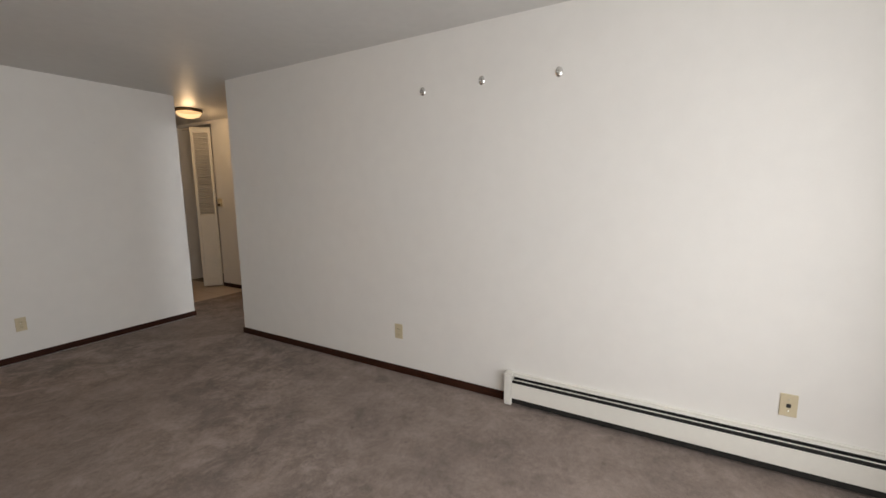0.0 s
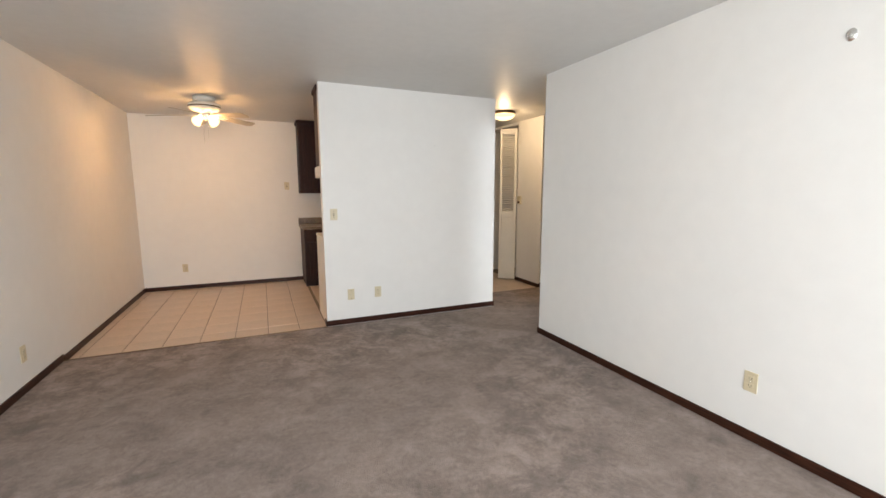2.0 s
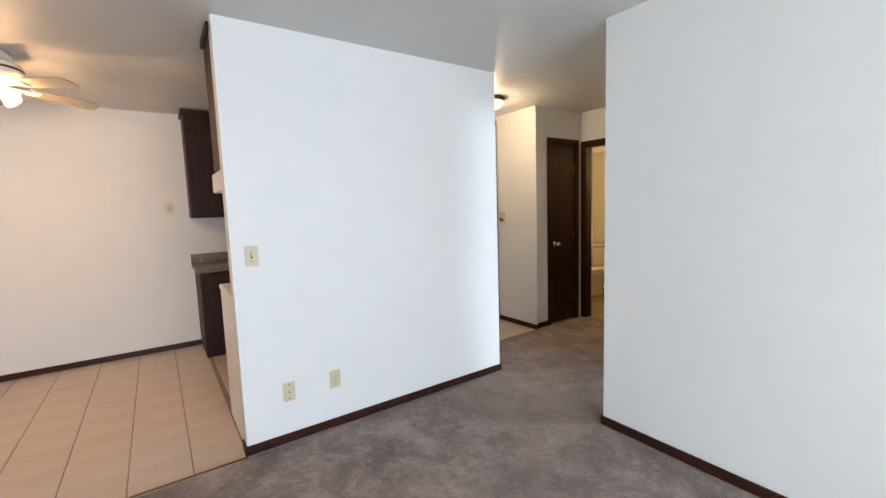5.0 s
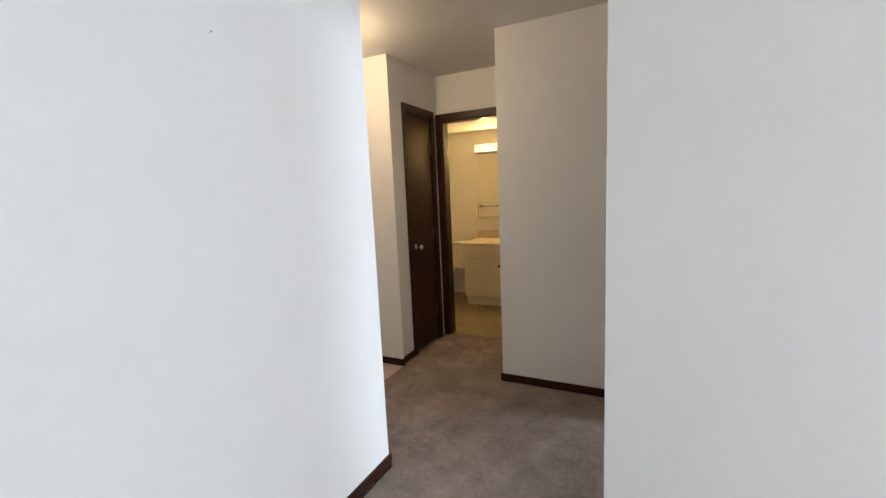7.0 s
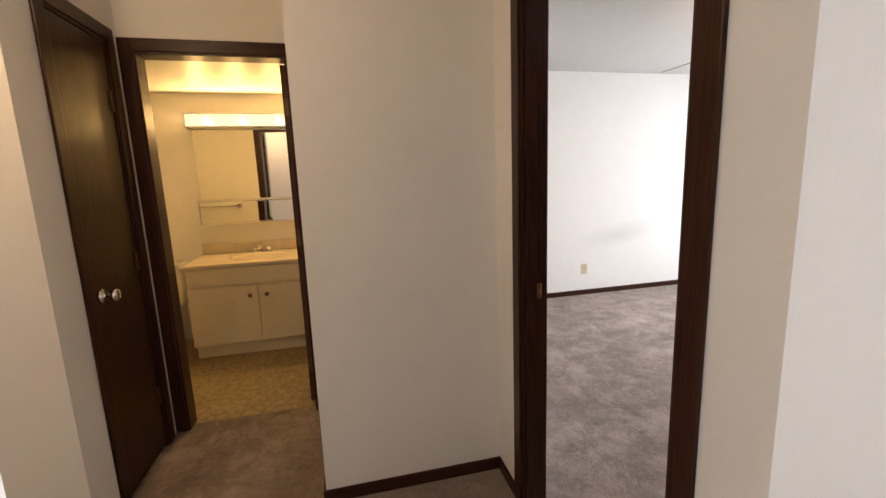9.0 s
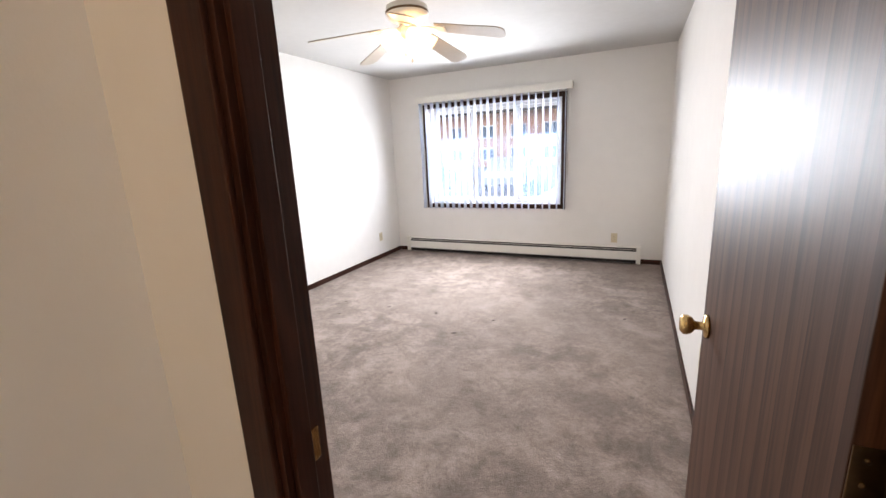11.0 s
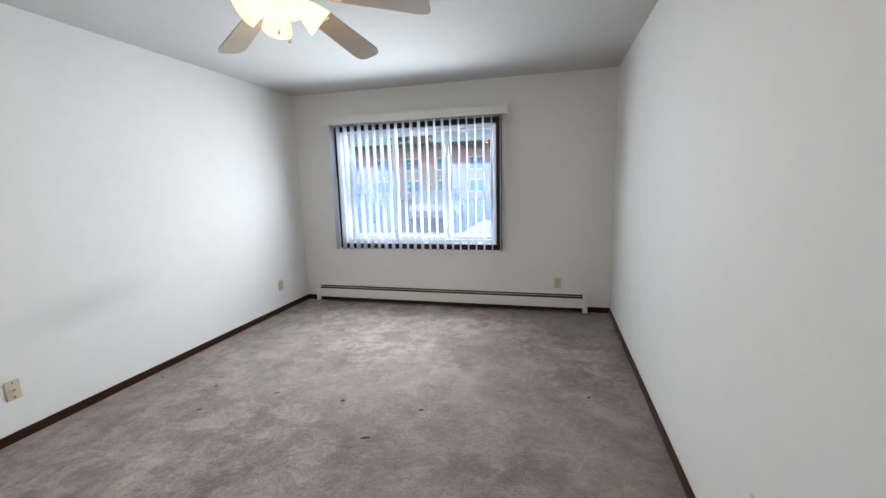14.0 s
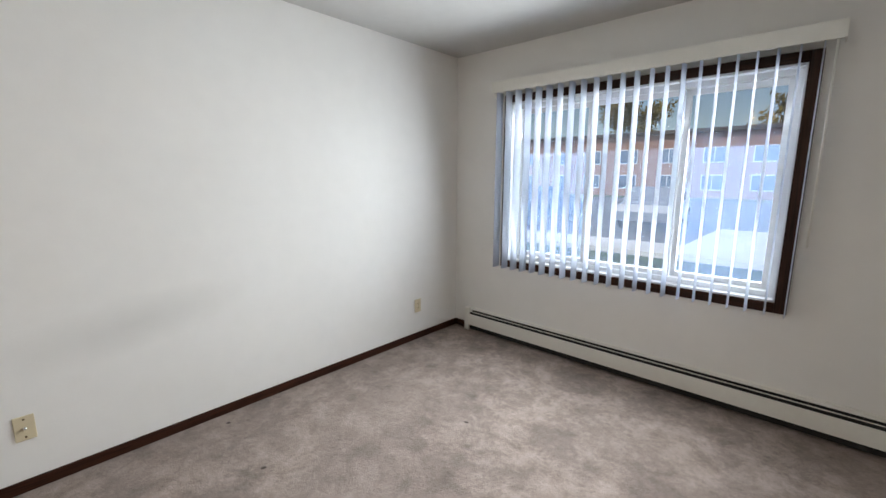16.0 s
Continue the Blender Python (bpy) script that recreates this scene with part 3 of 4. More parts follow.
# ---- baseboard heaters ----
def heater(label, length, at):
    """Hot-water baseboard: back plate, hood with slots, front cover, end caps, fins and shade-dark backing behind.
    Along local +x, wall at y = 0.
    """
    h = thing("baseboard_heater", label, "heater", at)
    cap = 0.05
    part("back_plate", blocks(((cap, 0, 0.02), (length - cap, 0.006, 0.212)), bevel=0.002), ENAMEL, h)
    # plain dark blocks: the element, plus a backing that paints shade into the slots
    part("element_and_shade_backing", blocks(((cap, 0.007, 0.014), (length - cap, 0.047, 0.168)), ((cap, 0.0065, 0.168), (length - cap, 0.010, 0.194))), FINS, h, "dark heating element with a black backing for the shade in the slots")
    part("hood", blocks(((cap, 0.006, 0.198), (length - cap, 0.036, 0.204)), ((cap, 0.033, 0.194), (length - cap, 0.038, 0.203)), bevel=0.002), ENAMEL, h)
    part("damper", blocks(((cap, 0.046, 0.176), (length - cap, 0.051, 0.181)), bevel=0.001), ENAMEL, h)
    part("front_cover", blocks(((cap, 0.055, 0.054), (length - cap, 0.062, 0.158)), bevel=0.003), ENAMEL, h)
    for a in (0, length - cap):
        part("end_cap", blocks(((a, 0, 0.004), (a + cap, 0.066, 0.216)), bevel=0.006), ENAMEL, h)
    return h


heater("white enamelled baseboard heater along the living room wall", 2.03, pose(0, -4.845, 0, 0, 0, 90))
heater("white enamelled baseboard heater under the bedroom window", 3.17, pose(0.35, YW, 0))


# ---- wall plates ----
def plate(name, label, at, kind_of="outlet", mat=IVORY):
    """Cover plate 70 x 115 mm on a wall; local +y points into the room."""
    p = thing(name, label, "wall plate", at)
    part("cover", blocks(((-0.035, 0, -0.0575), (0.035, 0.006, 0.0575)), bevel=0.003), mat, p)
    turn = pose(0, 0, 0, -90, 0, 0)
    if kind_of == "outlet":
        for z in (-0.021, 0.021):
            s = part("socket", blocks(((-0.016, 0.004, z - 0.013), (0.016, 0.0085, z + 0.013)), bevel=0.004), mat, p)
            part("slot", blocks(((-0.008, 0.008, z - 0.004), (-0.006, 0.0092, z + 0.006)), ((0.006, 0.008, z - 0.004), (0.008, 0.0092, z + 0.006)), ((-0.002, 0.008, z - 0.010), (0.002, 0.0092, z - 0.006))), DARK_SLOT, s)
        part("screw", lathe(bmesh.new(), [(0, 0.0085), (0.003, 0.008), (0.0035, 0.006)], turn, 10), CHROME, p)
    elif kind_of == "switch":
        part("slot", blocks(((-0.006, 0.005, -0.013), (0.006, 0.0068, 0.013))), DARK_SLOT, p)
        t = part("toggle", blocks(((-0.004, 0.004, -0.006), (0.004, 0.020, 0.005)), bevel=0.0015), mat, p)
        t.matrix_basis = pose(0, 0, 0, 18, 0, 0)
        for z in (-0.03, 0.03):
            part("screw", lathe(bmesh.new(), [(0, 0.0075), (0.003, 0.007), (0.0035, 0.006)], pose(0, 0, z, -90, 0, 0), 10), DARK_SLOT, p)
    elif kind_of == "jack":
        part("jack", blocks(((-0.009, 0.005, -0.012), (0.009, 0.008, 0.008)), bevel=0.001), DARK_SLOT, p)
        for z in (-0.03, 0.03):
            part("screw", lathe(bmesh.new(), [(0, 0.0075), (0.003, 0.007), (0.0035, 0.006)], pose(0, 0, z, -90, 0, 0), 10), CHROME, p)
    elif kind_of == "blank":
        for z in (-0.03, 0.03):
            part("screw", lathe(bmesh.new(), [(0, 0.0075), (0.003, 0.007), (0.0035, 0.006)], pose(0, 0, z, -90, 0, 0), 10), mat, p)
    elif kind_of == "coax":
        for z in (-0.042, 0.042):
            part("screw", lathe(bmesh.new(), [(0, 0.0075), (0.004, 0.007), (0.0045, 0.006)], pose(0, 0, z, -90, 0, 0), 10), AGED, p)
        part("connector", lathe(bmesh.new(), [(0, 0.016), (0.0045, 0.016), (0.005, 0.006), (0.009, 0.0055)], turn, 12), CHROME, p)
    return p


# facing: -x walls turn +90, +x walls turn -90, -y walls turn 180, +y walls 0
plate("wall_outlet", "ivory duplex outlet low on the plain wall", pose(0, -1.926, 0.335, 0, 0, 90))
plate("phone_jack", "ivory phone jack plate above the heater", pose(0, -4.273, 0.350, 0, 0, 90), "jack")
plate("light_switch", "ivory toggle switch on the partition wall", pose(-1.784, 1.048, 1.159, 0, 0, 180), "switch")
plate("wall_outlet", "ivory coaxial outlet low on the partition wall", pose(-1.636, 1.048, 0.315, 0, 0, 180), "coax")
plate("wall_outlet", "ivory duplex outlet low on the partition wall", pose(-1.347, 1.048, 0.317, 0, 0, 180))
plate("wall_outlet", "ivory duplex outlet low on the dining wall", pose(-3.52, YK, 0.29, 0, 0, 180))
plate("light_switch", "ivory switch plate beside the kitchen cabinets", pose(-2.075, YK, 1.478, 0, 0, 180), "switch")
plate("wall_outlet", "ivory duplex outlet on the west living room wall", pose(XL, 0.46, 0.27, 0, 0, -90))
plate("wall_outlet", "ivory duplex outlet under the bedroom window", pose(0.655, YW, 0.305, 0, 0, 0))
plate("wall_outlet", "ivory duplex outlet near the bedroom window corner", pose(BR_X, -4.425, 0.30, 0, 0, 90))
plate("phone_jack", "ivory coaxial plate low on the bedroom wall", pose(BR_X, -1.985, 0.30, 0, 0, 90), "coax")
plate("blank_plate", "ivory blank cover plate on the bedroom side wall", pose(T, -1.78, 0.37, 0, 0, -90), "blank")

thermo = thing("thermostat", "cream wall thermostat with a brass-coloured scale", "thermostat", pose(1.22, 2.175, 1.255, 0, 0, 90))
part("backing_plate", blocks(((-0.05, 0, -0.07), (0.05, 0.006, 0.07)), bevel=0.003), WHITE_PLASTIC, thermo)
part("body", blocks(((-0.036, 0.006, -0.058), (0.036, 0.036, 0.058)), bevel=0.006), IVORY, thermo)
part("scale", blocks(((-0.03, 0.034, -0.05), (0.03, 0.038, -0.018)), bevel=0.002), AGED, thermo, "brass-coloured temperature scale")

for y, z in ((-2.177, 2.076), (-2.618, 2.091), (-3.103, 2.073)):
    hook = thing("wall_hook", "small chrome wall hook with a round base", "hook", pose(0, y, z, 0, 0, 90), group="hooks high on the plain wall")
    part("base", lathe(bmesh.new(), [(0, 0.005), (0.018, 0.004), (0.021, 0.0)], pose(0, 0, 0, -90, 0, 0) @ Matrix.Diagonal((1, 1.35, 1, 1)), 20), CHROME, hook)
    part("prong", tube(bmesh.new(), [(0, 0.003, 0.006), (0, 0.016, 0.002), (0, 0.022, -0.010), (0, 0.030, -0.012), (0, 0.034, -0.002)], 0.003), CHROME, hook)


nail = thing("nail", "small bare nail sticking out of the partition wall", "nail", pose(-0.673, 1.048, 1.879, 0, 0, 180))
part("shank", tube(bmesh.new(), [(0, -0.004, 0), (0, 0.012, 0.003)], 0.0012, 8), CHROME, nail)
part("nail_head", lathe(bmesh.new(), [(0, 0.0015), (0.003, 0.001), (0.003, 0.0)], pose(0, 0.012, 0.003, -90, 0, 0), 10), CHROME, nail)


# ---- ceiling lamps and fans ----
def shade_profile(r, h):
    return [(0.020, 0.0), (0.026, -0.012), (0.75 * r, -0.45 * h), (r, -0.85 * h), (r * 1.06, -h), (r * 0.97, -h * 0.98), (r * 0.70, -0.45 * h), (0.022, -0.014)]


def ceiling_fan(label, x, y, turn, radius, drop, low, lights, tilt, power, metal, droop=0.0, girth=1.0, bell=0.058, chains=(0.10, 0.14)):
    """Ceiling-hugging fan: canopy, motor, five blades on irons, a light kit with flared shades and pull chains."""
    f = thing("ceiling_fan", label, "ceiling fan", pose(x, y, CEIL))
    part("canopy", lathe(bmesh.new(), [(0, 0), (0.085 * girth, -0.0), (0.092 * girth, -0.012), (0.088 * girth, -0.03 - drop * 0.3), (0.062 * girth, -0.03 - drop * 0.6), (0.058, -drop - 0.03), (0, -drop - 0.03)]), metal, f)
    zc = -drop - 0.02
    part("motor", lathe(bmesh.new(), [(0, zc + 0.01), (0.09 * girth, zc), (0.125 * girth, zc - 0.010), (0.130 * girth, zc - 0.030), (0.127 * girth, zc - 0.062), (0.105 * girth, zc - 0.084), (0.06, zc - 0.092), (0.055, zc - 0.115), (0, zc - 0.115)]), metal, f)
    part("trim_ring", lathe(bmesh.new(), [(0.128 * girth, zc - 0.036), (0.132 * girth, zc - 0.039), (0.132 * girth, zc - 0.046), (0.128 * girth, zc - 0.050)]), AGED, f, "narrow darker trim ring")
    zb = zc - low
    for k in range(5):
        a = turn + 72 * k
        bm = bmesh.new()
        outline = [(0.185, -0.052), (radius - 0.045, -0.068), (radius - 0.012, -0.055), (radius, -0.030), (radius, 0.030), (radius - 0.012, 0.055), (radius - 0.045, 0.068), (0.185, 0.052)]
        low = [bm.verts.new((px, py, -0.003)) for px, py in outline]
        high = [bm.verts.new((px, py, 0.003)) for px, py in outline]
        bm.faces.new(low[::-1]), bm.faces.new(high)
        for i in range(len(outline)):
            j = (i + 1) % len(outline)
            bm.faces.new((low[i], low[j], high[j], high[i]))
        b = part("blade", bm, FAN_BLADE, f, "cream fan blade with clipped corners")
        b.matrix_basis = pose(0, 0, zb, 0, 0, a) @ pose(0, 0, 0, 0, droop, 0) @ pose(0, 0, 0, -11, 0, 0)
        iron = blocks(((0.09, -0.014, -0.010), (0.20, 0.014, -0.004)), ((0.19, -0.035, -0.009), (0.245, 0.035, -0.0035)), bevel=0.002)
        q = part("blade_iron", iron, metal, f)
        q.matrix_basis = pose(0, 0, zb, 0, 0, a) @ pose(0, 0, 0, 0, droop, 0) @ pose(0, 0, 0, -11, 0, 0)
    part("light_hub", lathe(bmesh.new(), [(0, zc - 0.112), (0.052, zc - 0.115), (0.058, zc - 0.135), (0.045, zc - 0.165), (0.018, zc - 0.178), (0.012, zc - 0.195), (0, zc - 0.198)]), metal, f)
    for k in range(lights):
        a = tilt + 360 / lights * k
        m = pose(0, 0, zc - 0.145, 0, 0, a) @ pose(0.045, 0, 0, 0, -52, 0)
        arm = part("lamp_arm", lathe(bmesh.new(), [(0, 0.01), (0.024, 0.008), (0.026, -0.022), (0.022, -0.026), (0, -0.026)]), metal, f)
        arm.matrix_basis = m
        s = part("shade", lathe(bmesh.new(), shade_profile(bell, bell * 1.98), pose(0, 0, -0.018)), SHADE, f, "lit frosted bell glass shade")
        s.matrix_basis = m
        where = Matrix.Translation((x, y, CEIL)) @ m @ Matrix.Translation((0, 0, -0.085))
        lamp("fan_bulb", "POINT", where, power, (1.0, 0.55, 0.22), radius=0.018)
    for dx, length in ((0.02, chains[0]), (-0.025, chains[1])):
        z = zc - 0.17
        c = part("pull_chain", tube(bmesh.new(), [(dx, 0.01, z), (dx, 0.01, z - length)], 0.0012, 6), CHROME, f)
        part("chain_knob", lathe(bmesh.new(), [(0, 0), (0.006, -0.003), (0.007, -0.016), (0.003, -0.022), (0, -0.022)], pose(dx, 0.01, z - length), 10), FAN_WHITE, c)
    return f


ceiling_fan("white five-blade ceiling fan with lit bell shades over the dining floor", -2.975, 2.25, 31, 0.57, 0.045, 0.125, 4, 53, 13, FAN_WHITE, 4.0, 1.25, 0.047, (0.19, 0.25))
ceiling_fan("cream five-blade ceiling fan with lit bell shades in the bedroom", 1.785, -2.06, 42.7, 0.61, 0.125, 0.112, 4, 45, 3.5, FAN_WHITE, 11.0)

dome = thing("ceiling_lamp", "lit frosted dome ceiling lamp with a dark metal rim", "ceiling lamp", pose(0.59, 1.68, CEIL))
part("rim", lathe(bmesh.new(), [(0, 0), (0.150, 0), (0.155, -0.012), (0.150, -0.030), (0.138, -0.036), (0.138, -0.028), (0, -0.02)]), AGED, dome, "aged brass rim")
part("diffuser", lathe(bmesh.new(), [(0.140, -0.030), (0.136, -0.055), (0.110, -0.085), (0.060, -0.104), (0.0, -0.110)]), DOME, dome, "lit frosted glass bowl")
lamp("hall_bulb", "POINT", pose(0.59, 1.68, CEIL - 0.13), 16, (1.0, 0.72, 0.42), radius=0.05)


# ---- kitchen end ----
def cabinet(name, label, a, b, face, doors, toe=0.0, crown=False):
    """Carcass between corners a and b; doors on its y face: face -1 or +1."""
    c = thing(name, label, "cabinet")
    part("body", blocks(((a[0], a[1], a[2] + toe), b), bevel=0.002), CABINET, c)
    if toe:
        s = (0.07 if face < 0 else 0, -0.07 if face > 0 else 0)
        part("toe_kick", blocks(((a[0] + 0.005, a[1] + s[0], a[2]), (b[0] - 0.005, b[1] + s[1], a[2] + toe))), CABINET, c)
    if crown:
        part("crown", blocks(((a[0] - 0.018, a[1] - 0.018, b[2] - 0.05), (b[0], b[1], b[2] - 0.002)), bevel=0.008), CABINET, c)
    y = a[1] if face < 0 else b[1]
    w = (b[0] - a[0]) / doors
    for k in range(doors):
        x0, x1 = a[0] + k * w + 0.012, a[0] + (k + 1) * w - 0.012
        z0, z1 = a[2] + toe + 0.02, b[2] - (0.07 if crown else 0.02)
        bands = ((z0, z1),) if not toe else ((z0, z1 - 0.17), (z1 - 0.15, z1))
        for n, (p, q) in enumerate(bands):
            out = 0.019 * face
            d = part("cabinet_door" if n == 0 else "drawer", blocks(((x0, min(y, y + out), p), (x1, max(y, y + out), q)), bevel=0.004), CABINET, c)
            t = 0.05
            if q - p > 0.3:
                part("panel", blocks(((x0 + t, min(y + out, y + out * 1.25), p + t), (x1 - t, max(y + out, y + out * 1.25), q - t)), bevel=0.003), CABINET, d)
    return c


cabinet("base_cabinet", "dark walnut kitchen base cabinet against the back wall", (-1.905, 3.08, TF), (-0.30, YK, 0.84), -1, 3, 0.10)
counter = thing("countertop", "brown speckled laminate countertop with a backsplash", "countertop")
part("top", blocks(((-1.93, 3.05, 0.84), (-0.30, YK, 0.878)), bevel=0.008), LAMINATE, counter)
part("backsplash", blocks(((-1.93, YK - 0.02, 0.878), (-0.30, YK, 0.978)), bevel=0.005), LAMINATE, counter)
cabinet("wall_cabinet", "dark walnut kitchen wall cabinet on the back wall", (-1.905, 3.375, 1.365), (-0.30, YK, 2.436), -1, 3, crown=True)
cabinet("wall_cabinet", "dark walnut wall cabinet above the range", (PART_X + 0.002, 1.150, 1.66), (-1.13, 1.455, 2.436), 1, 2, crown=True)

hood = thing("range_hood", "white enamelled range hood under the wall cabinet", "range hood")
part("hood_body", blocks(((PART_X + 0.002, 1.150, 1.535), (-1.135, 1.60, 1.655)), bevel=0.012), ENAMEL, hood)
part("hood_panel", blocks(((PART_X + 0.05, 1.60, 1.56), (-1.18, 1.604, 1.61)), bevel=0.002), FINS, hood)
stove = thing("range", "white enamelled kitchen range behind the partition", "stove")
part("range_body", blocks(((PART_X + 0.006, 1.165, TF), (-1.135, 1.72, 0.885)), bevel=0.006), ENAMEL, stove)
part("cooktop", blocks(((PART_X + 0.002, 1.160, 0.885), (-1.131, 1.755, 0.915)), bevel=0.010), ENAMEL, stove)
part("control_panel", blocks(((PART_X + 0.006, 1.155, 0.915), (-1.135, 1.20, 1.09)), bevel=0.008), ENAMEL, stove)
part("oven_door", blocks(((PART_X + 0.02, 1.72, 0.22), (-1.15, 1.755, 0.80)), bevel=0.008), ENAMEL, stove)
part("oven_handle", tube(bmesh.new(), [(PART_X + 0.08, 1.79, 0.74), (-1.21, 1.79, 0.74)], 0.011), CHROME, stove)
for i in range(4):
    part("burner", lathe(bmesh.new(), [(0.09, 0.915), (0.09, 0.922), (0.07, 0.922), (0.07, 0.918), (0.05, 0.922), (0, 0.922)], pose(-1.70 + 0.37 * (i % 2), 1.34 + 0.26 * (i // 2), 0)), FINS, stove)


# ---- bathroom ----
vanity = thing("vanity", "cream painted bathroom vanity with two doors", "vanity")
part("vanity_body", blocks(((3.065, 0.83, 0.10), (BATH_E, 1.885, 0.745)), bevel=0.003), VANITY_PAINT, vanity)
part("toe_kick", blocks(((3.10, 0.84, 0), (BATH_E, 1.875, 0.10))), VANITY_PAINT, vanity)
part("apron", blocks(((3.048, 0.84, 0.60), (3.065, 1.875, 0.735)), bevel=0.004), VANITY_PAINT, vanity)
for y0, y1, ky in ((0.865, 1.355, 1.298), (1.367, 1.862, 1.424)):
    d = part("cabinet_door", blocks(((3.046, y0, 0.115), (3.065, y1, 0.585)), bevel=0.005), VANITY_PAINT, vanity)
    part("knob", lathe(bmesh.new(), [(0, 0.026), (0.014, 0.024), (0.017, 0.016), (0.008, 0.008), (0.007, 0)], pose(3.046, ky, 0.505, 0, -90, 0), 16), AGED, d, "dark bronze knob")
vtop = vanity
part("top", blocks(((3.035, 0.82, 0.745), (BATH_E, 1.905, 0.775)), bevel=0.008), MARBLE, vtop)
part("backsplash", blocks(((BATH_E - 0.02, 0.82, 0.775), (BATH_E, 1.905, 0.872)), bevel=0.005), MARBLE, vtop)
part("basin", lathe(bmesh.new(), [(0.17, 0.0), (0.175, 0.006), (0.165, 0.008), (0.15, 0.002), (0.10, 0.0012), (0, 0.001)], pose(3.33, 1.38, 0.774) @ Matrix.Diagonal((1.0, 1.35, 1, 1))), MARBLE, vtop)
tap = thing("faucet", "chrome two-handle basin faucet", "faucet", pose(3.52, 1.39, 0.775))
part("base", blocks(((-0.025, -0.08, 0), (0.025, 0.08, 0.014)), bevel=0.006), CHROME, tap)
part("spout", tube(bmesh.new(), [(0, 0, 0.01), (0, 0, 0.06), (-0.03, 0, 0.085), (-0.09, 0, 0.075), (-0.115, 0, 0.055)], 0.012), CHROME, tap)
for y in (-0.055, 0.055):
    part("handle", lathe(bmesh.new(), [(0, 0.055), (0.022, 0.05), (0.024, 0.035), (0.012, 0.028), (0.014, 0.01)], pose(0, y, 0), 14), CHROME, tap)

mirror = thing("mirror_cabinet", "frameless wall mirror over a chrome-edged sliding mirror cabinet", "mirror")
part("mirror_glass", blocks(((BATH_E - 0.006, 0.95, 1.262), (BATH_E - 0.001, 1.87, 1.862))), MIRROR, mirror)
part("cabinet_mirror", blocks(((BATH_E - 0.10, 0.96, 1.062), (BATH_E - 0.095, 1.855, 1.238))), MIRROR, mirror)
part("cabinet_box", blocks(((BATH_E - 0.094, 0.955, 1.05), (BATH_E - 0.001, 1.862, 1.248)), bevel=0.002), CHROME, mirror)
for z in (1.048, 1.238):
    part("rail", blocks(((BATH_E - 0.108, 0.95, z), (BATH_E - 0.092, 1.868, z + 0.014)), bevel=0.003), CHROME, mirror)
part("rail", blocks(((BATH_E - 0.106, 1.856, 1.062), (BATH_E - 0.092, 1.868, 1.238)), bevel=0.002), CHROME, mirror)

bar = thing("vanity_light", "lit frosted vanity light bar with chrome ends", "wall lamp")
part("back_plate", blocks(((BATH_E - 0.03, 0.98, 1.87), (BATH_E, 1.90, 1.99)), bevel=0.004), CHROME, bar)
bm = bmesh.new()
box(bm, (BATH_E - 0.11, 0.99, 1.885), (BATH_E - 0.032, 1.885, 1.98), 0.012)
part("diffuser", bm, STRIP, bar, "lit frosted diffuser")
for z in (1.98, 1.876):
    part("trim", blocks(((BATH_E - 0.115, 0.985, z), (BATH_E - 0.03, 1.892, z + 0.008)), bevel=0.002), CHROME, bar)
for y in (1.15, 1.44, 1.73):
    part("bulb", lathe(bmesh.new(), [(0, -0.03), (0.018, -0.024), (0.028, -0.006), (0.026, 0.010), (0.014, 0.024), (0.012, 0.034), (0, 0.034)], pose(BATH_E - 0.07, y, 1.93, 90, 0, 0), 16), BULB, bar, "burning bulb behind the diffuser")
    lamp("vanity_bulb", "POINT", pose(BATH_E - 0.125, y, 1.93), 10.5, (1.0, 0.63, 0.22), radius=0.02)

toilet = thing("toilet", "white ceramic toilet with a closed lid", "toilet", pose(BATH_E, 2.28, 0))
part("tank", blocks(((-0.20, -0.23, 0.36), (-0.01, 0.23, 0.70)), bevel=0.025), CERAMIC, toilet)
part("tank_lid", blocks(((-0.215, -0.24, 0.70), (-0.005, 0.24, 0.735)), bevel=0.010), CERAMIC, toilet)
part("bowl", lathe(bmesh.new(), [(0.0, 0.0), (0.115, 0.0), (0.12, 0.02), (0.095, 0.10), (0.11, 0.20), (0.165, 0.32), (0.18, 0.375), (0.15, 0.38), (0, 0.36)], pose(-0.44, 0, 0) @ Matrix.Diagonal((1.35, 1, 1, 1))), CERAMIC, toilet)
part("seat_lid", lathe(bmesh.new(), [(0, 0.415), (0.15, 0.413), (0.185, 0.402), (0.188, 0.382), (0, 0.382)], pose(-0.43, 0, 0) @ Matrix.Diagonal((1.32, 1, 1, 1))), CERAMIC, toilet)
part("flush_lever", tube(bmesh.new(), [(-0.20, -0.16, 0.64), (-0.215, -0.16, 0.64), (-0.22, -0.09, 0.63)], 0.006), CHROME, toilet)
rack = thing("towel_bar", "chrome towel bar on the bathroom wall", "towel bar", pose(2.10, 2.1, 1.15))
part("bar", tube(bmesh.new(), [(0.06, -0.25, 0), (0.06, 0.25, 0)], 0.009), CHROME, rack)
for y in (-0.25, 0.25):
    part("bracket", blocks(((0, y - 0.02, -0.025), (0.075, y + 0.02, 0.025)), bevel=0.008), CHROME, rack)


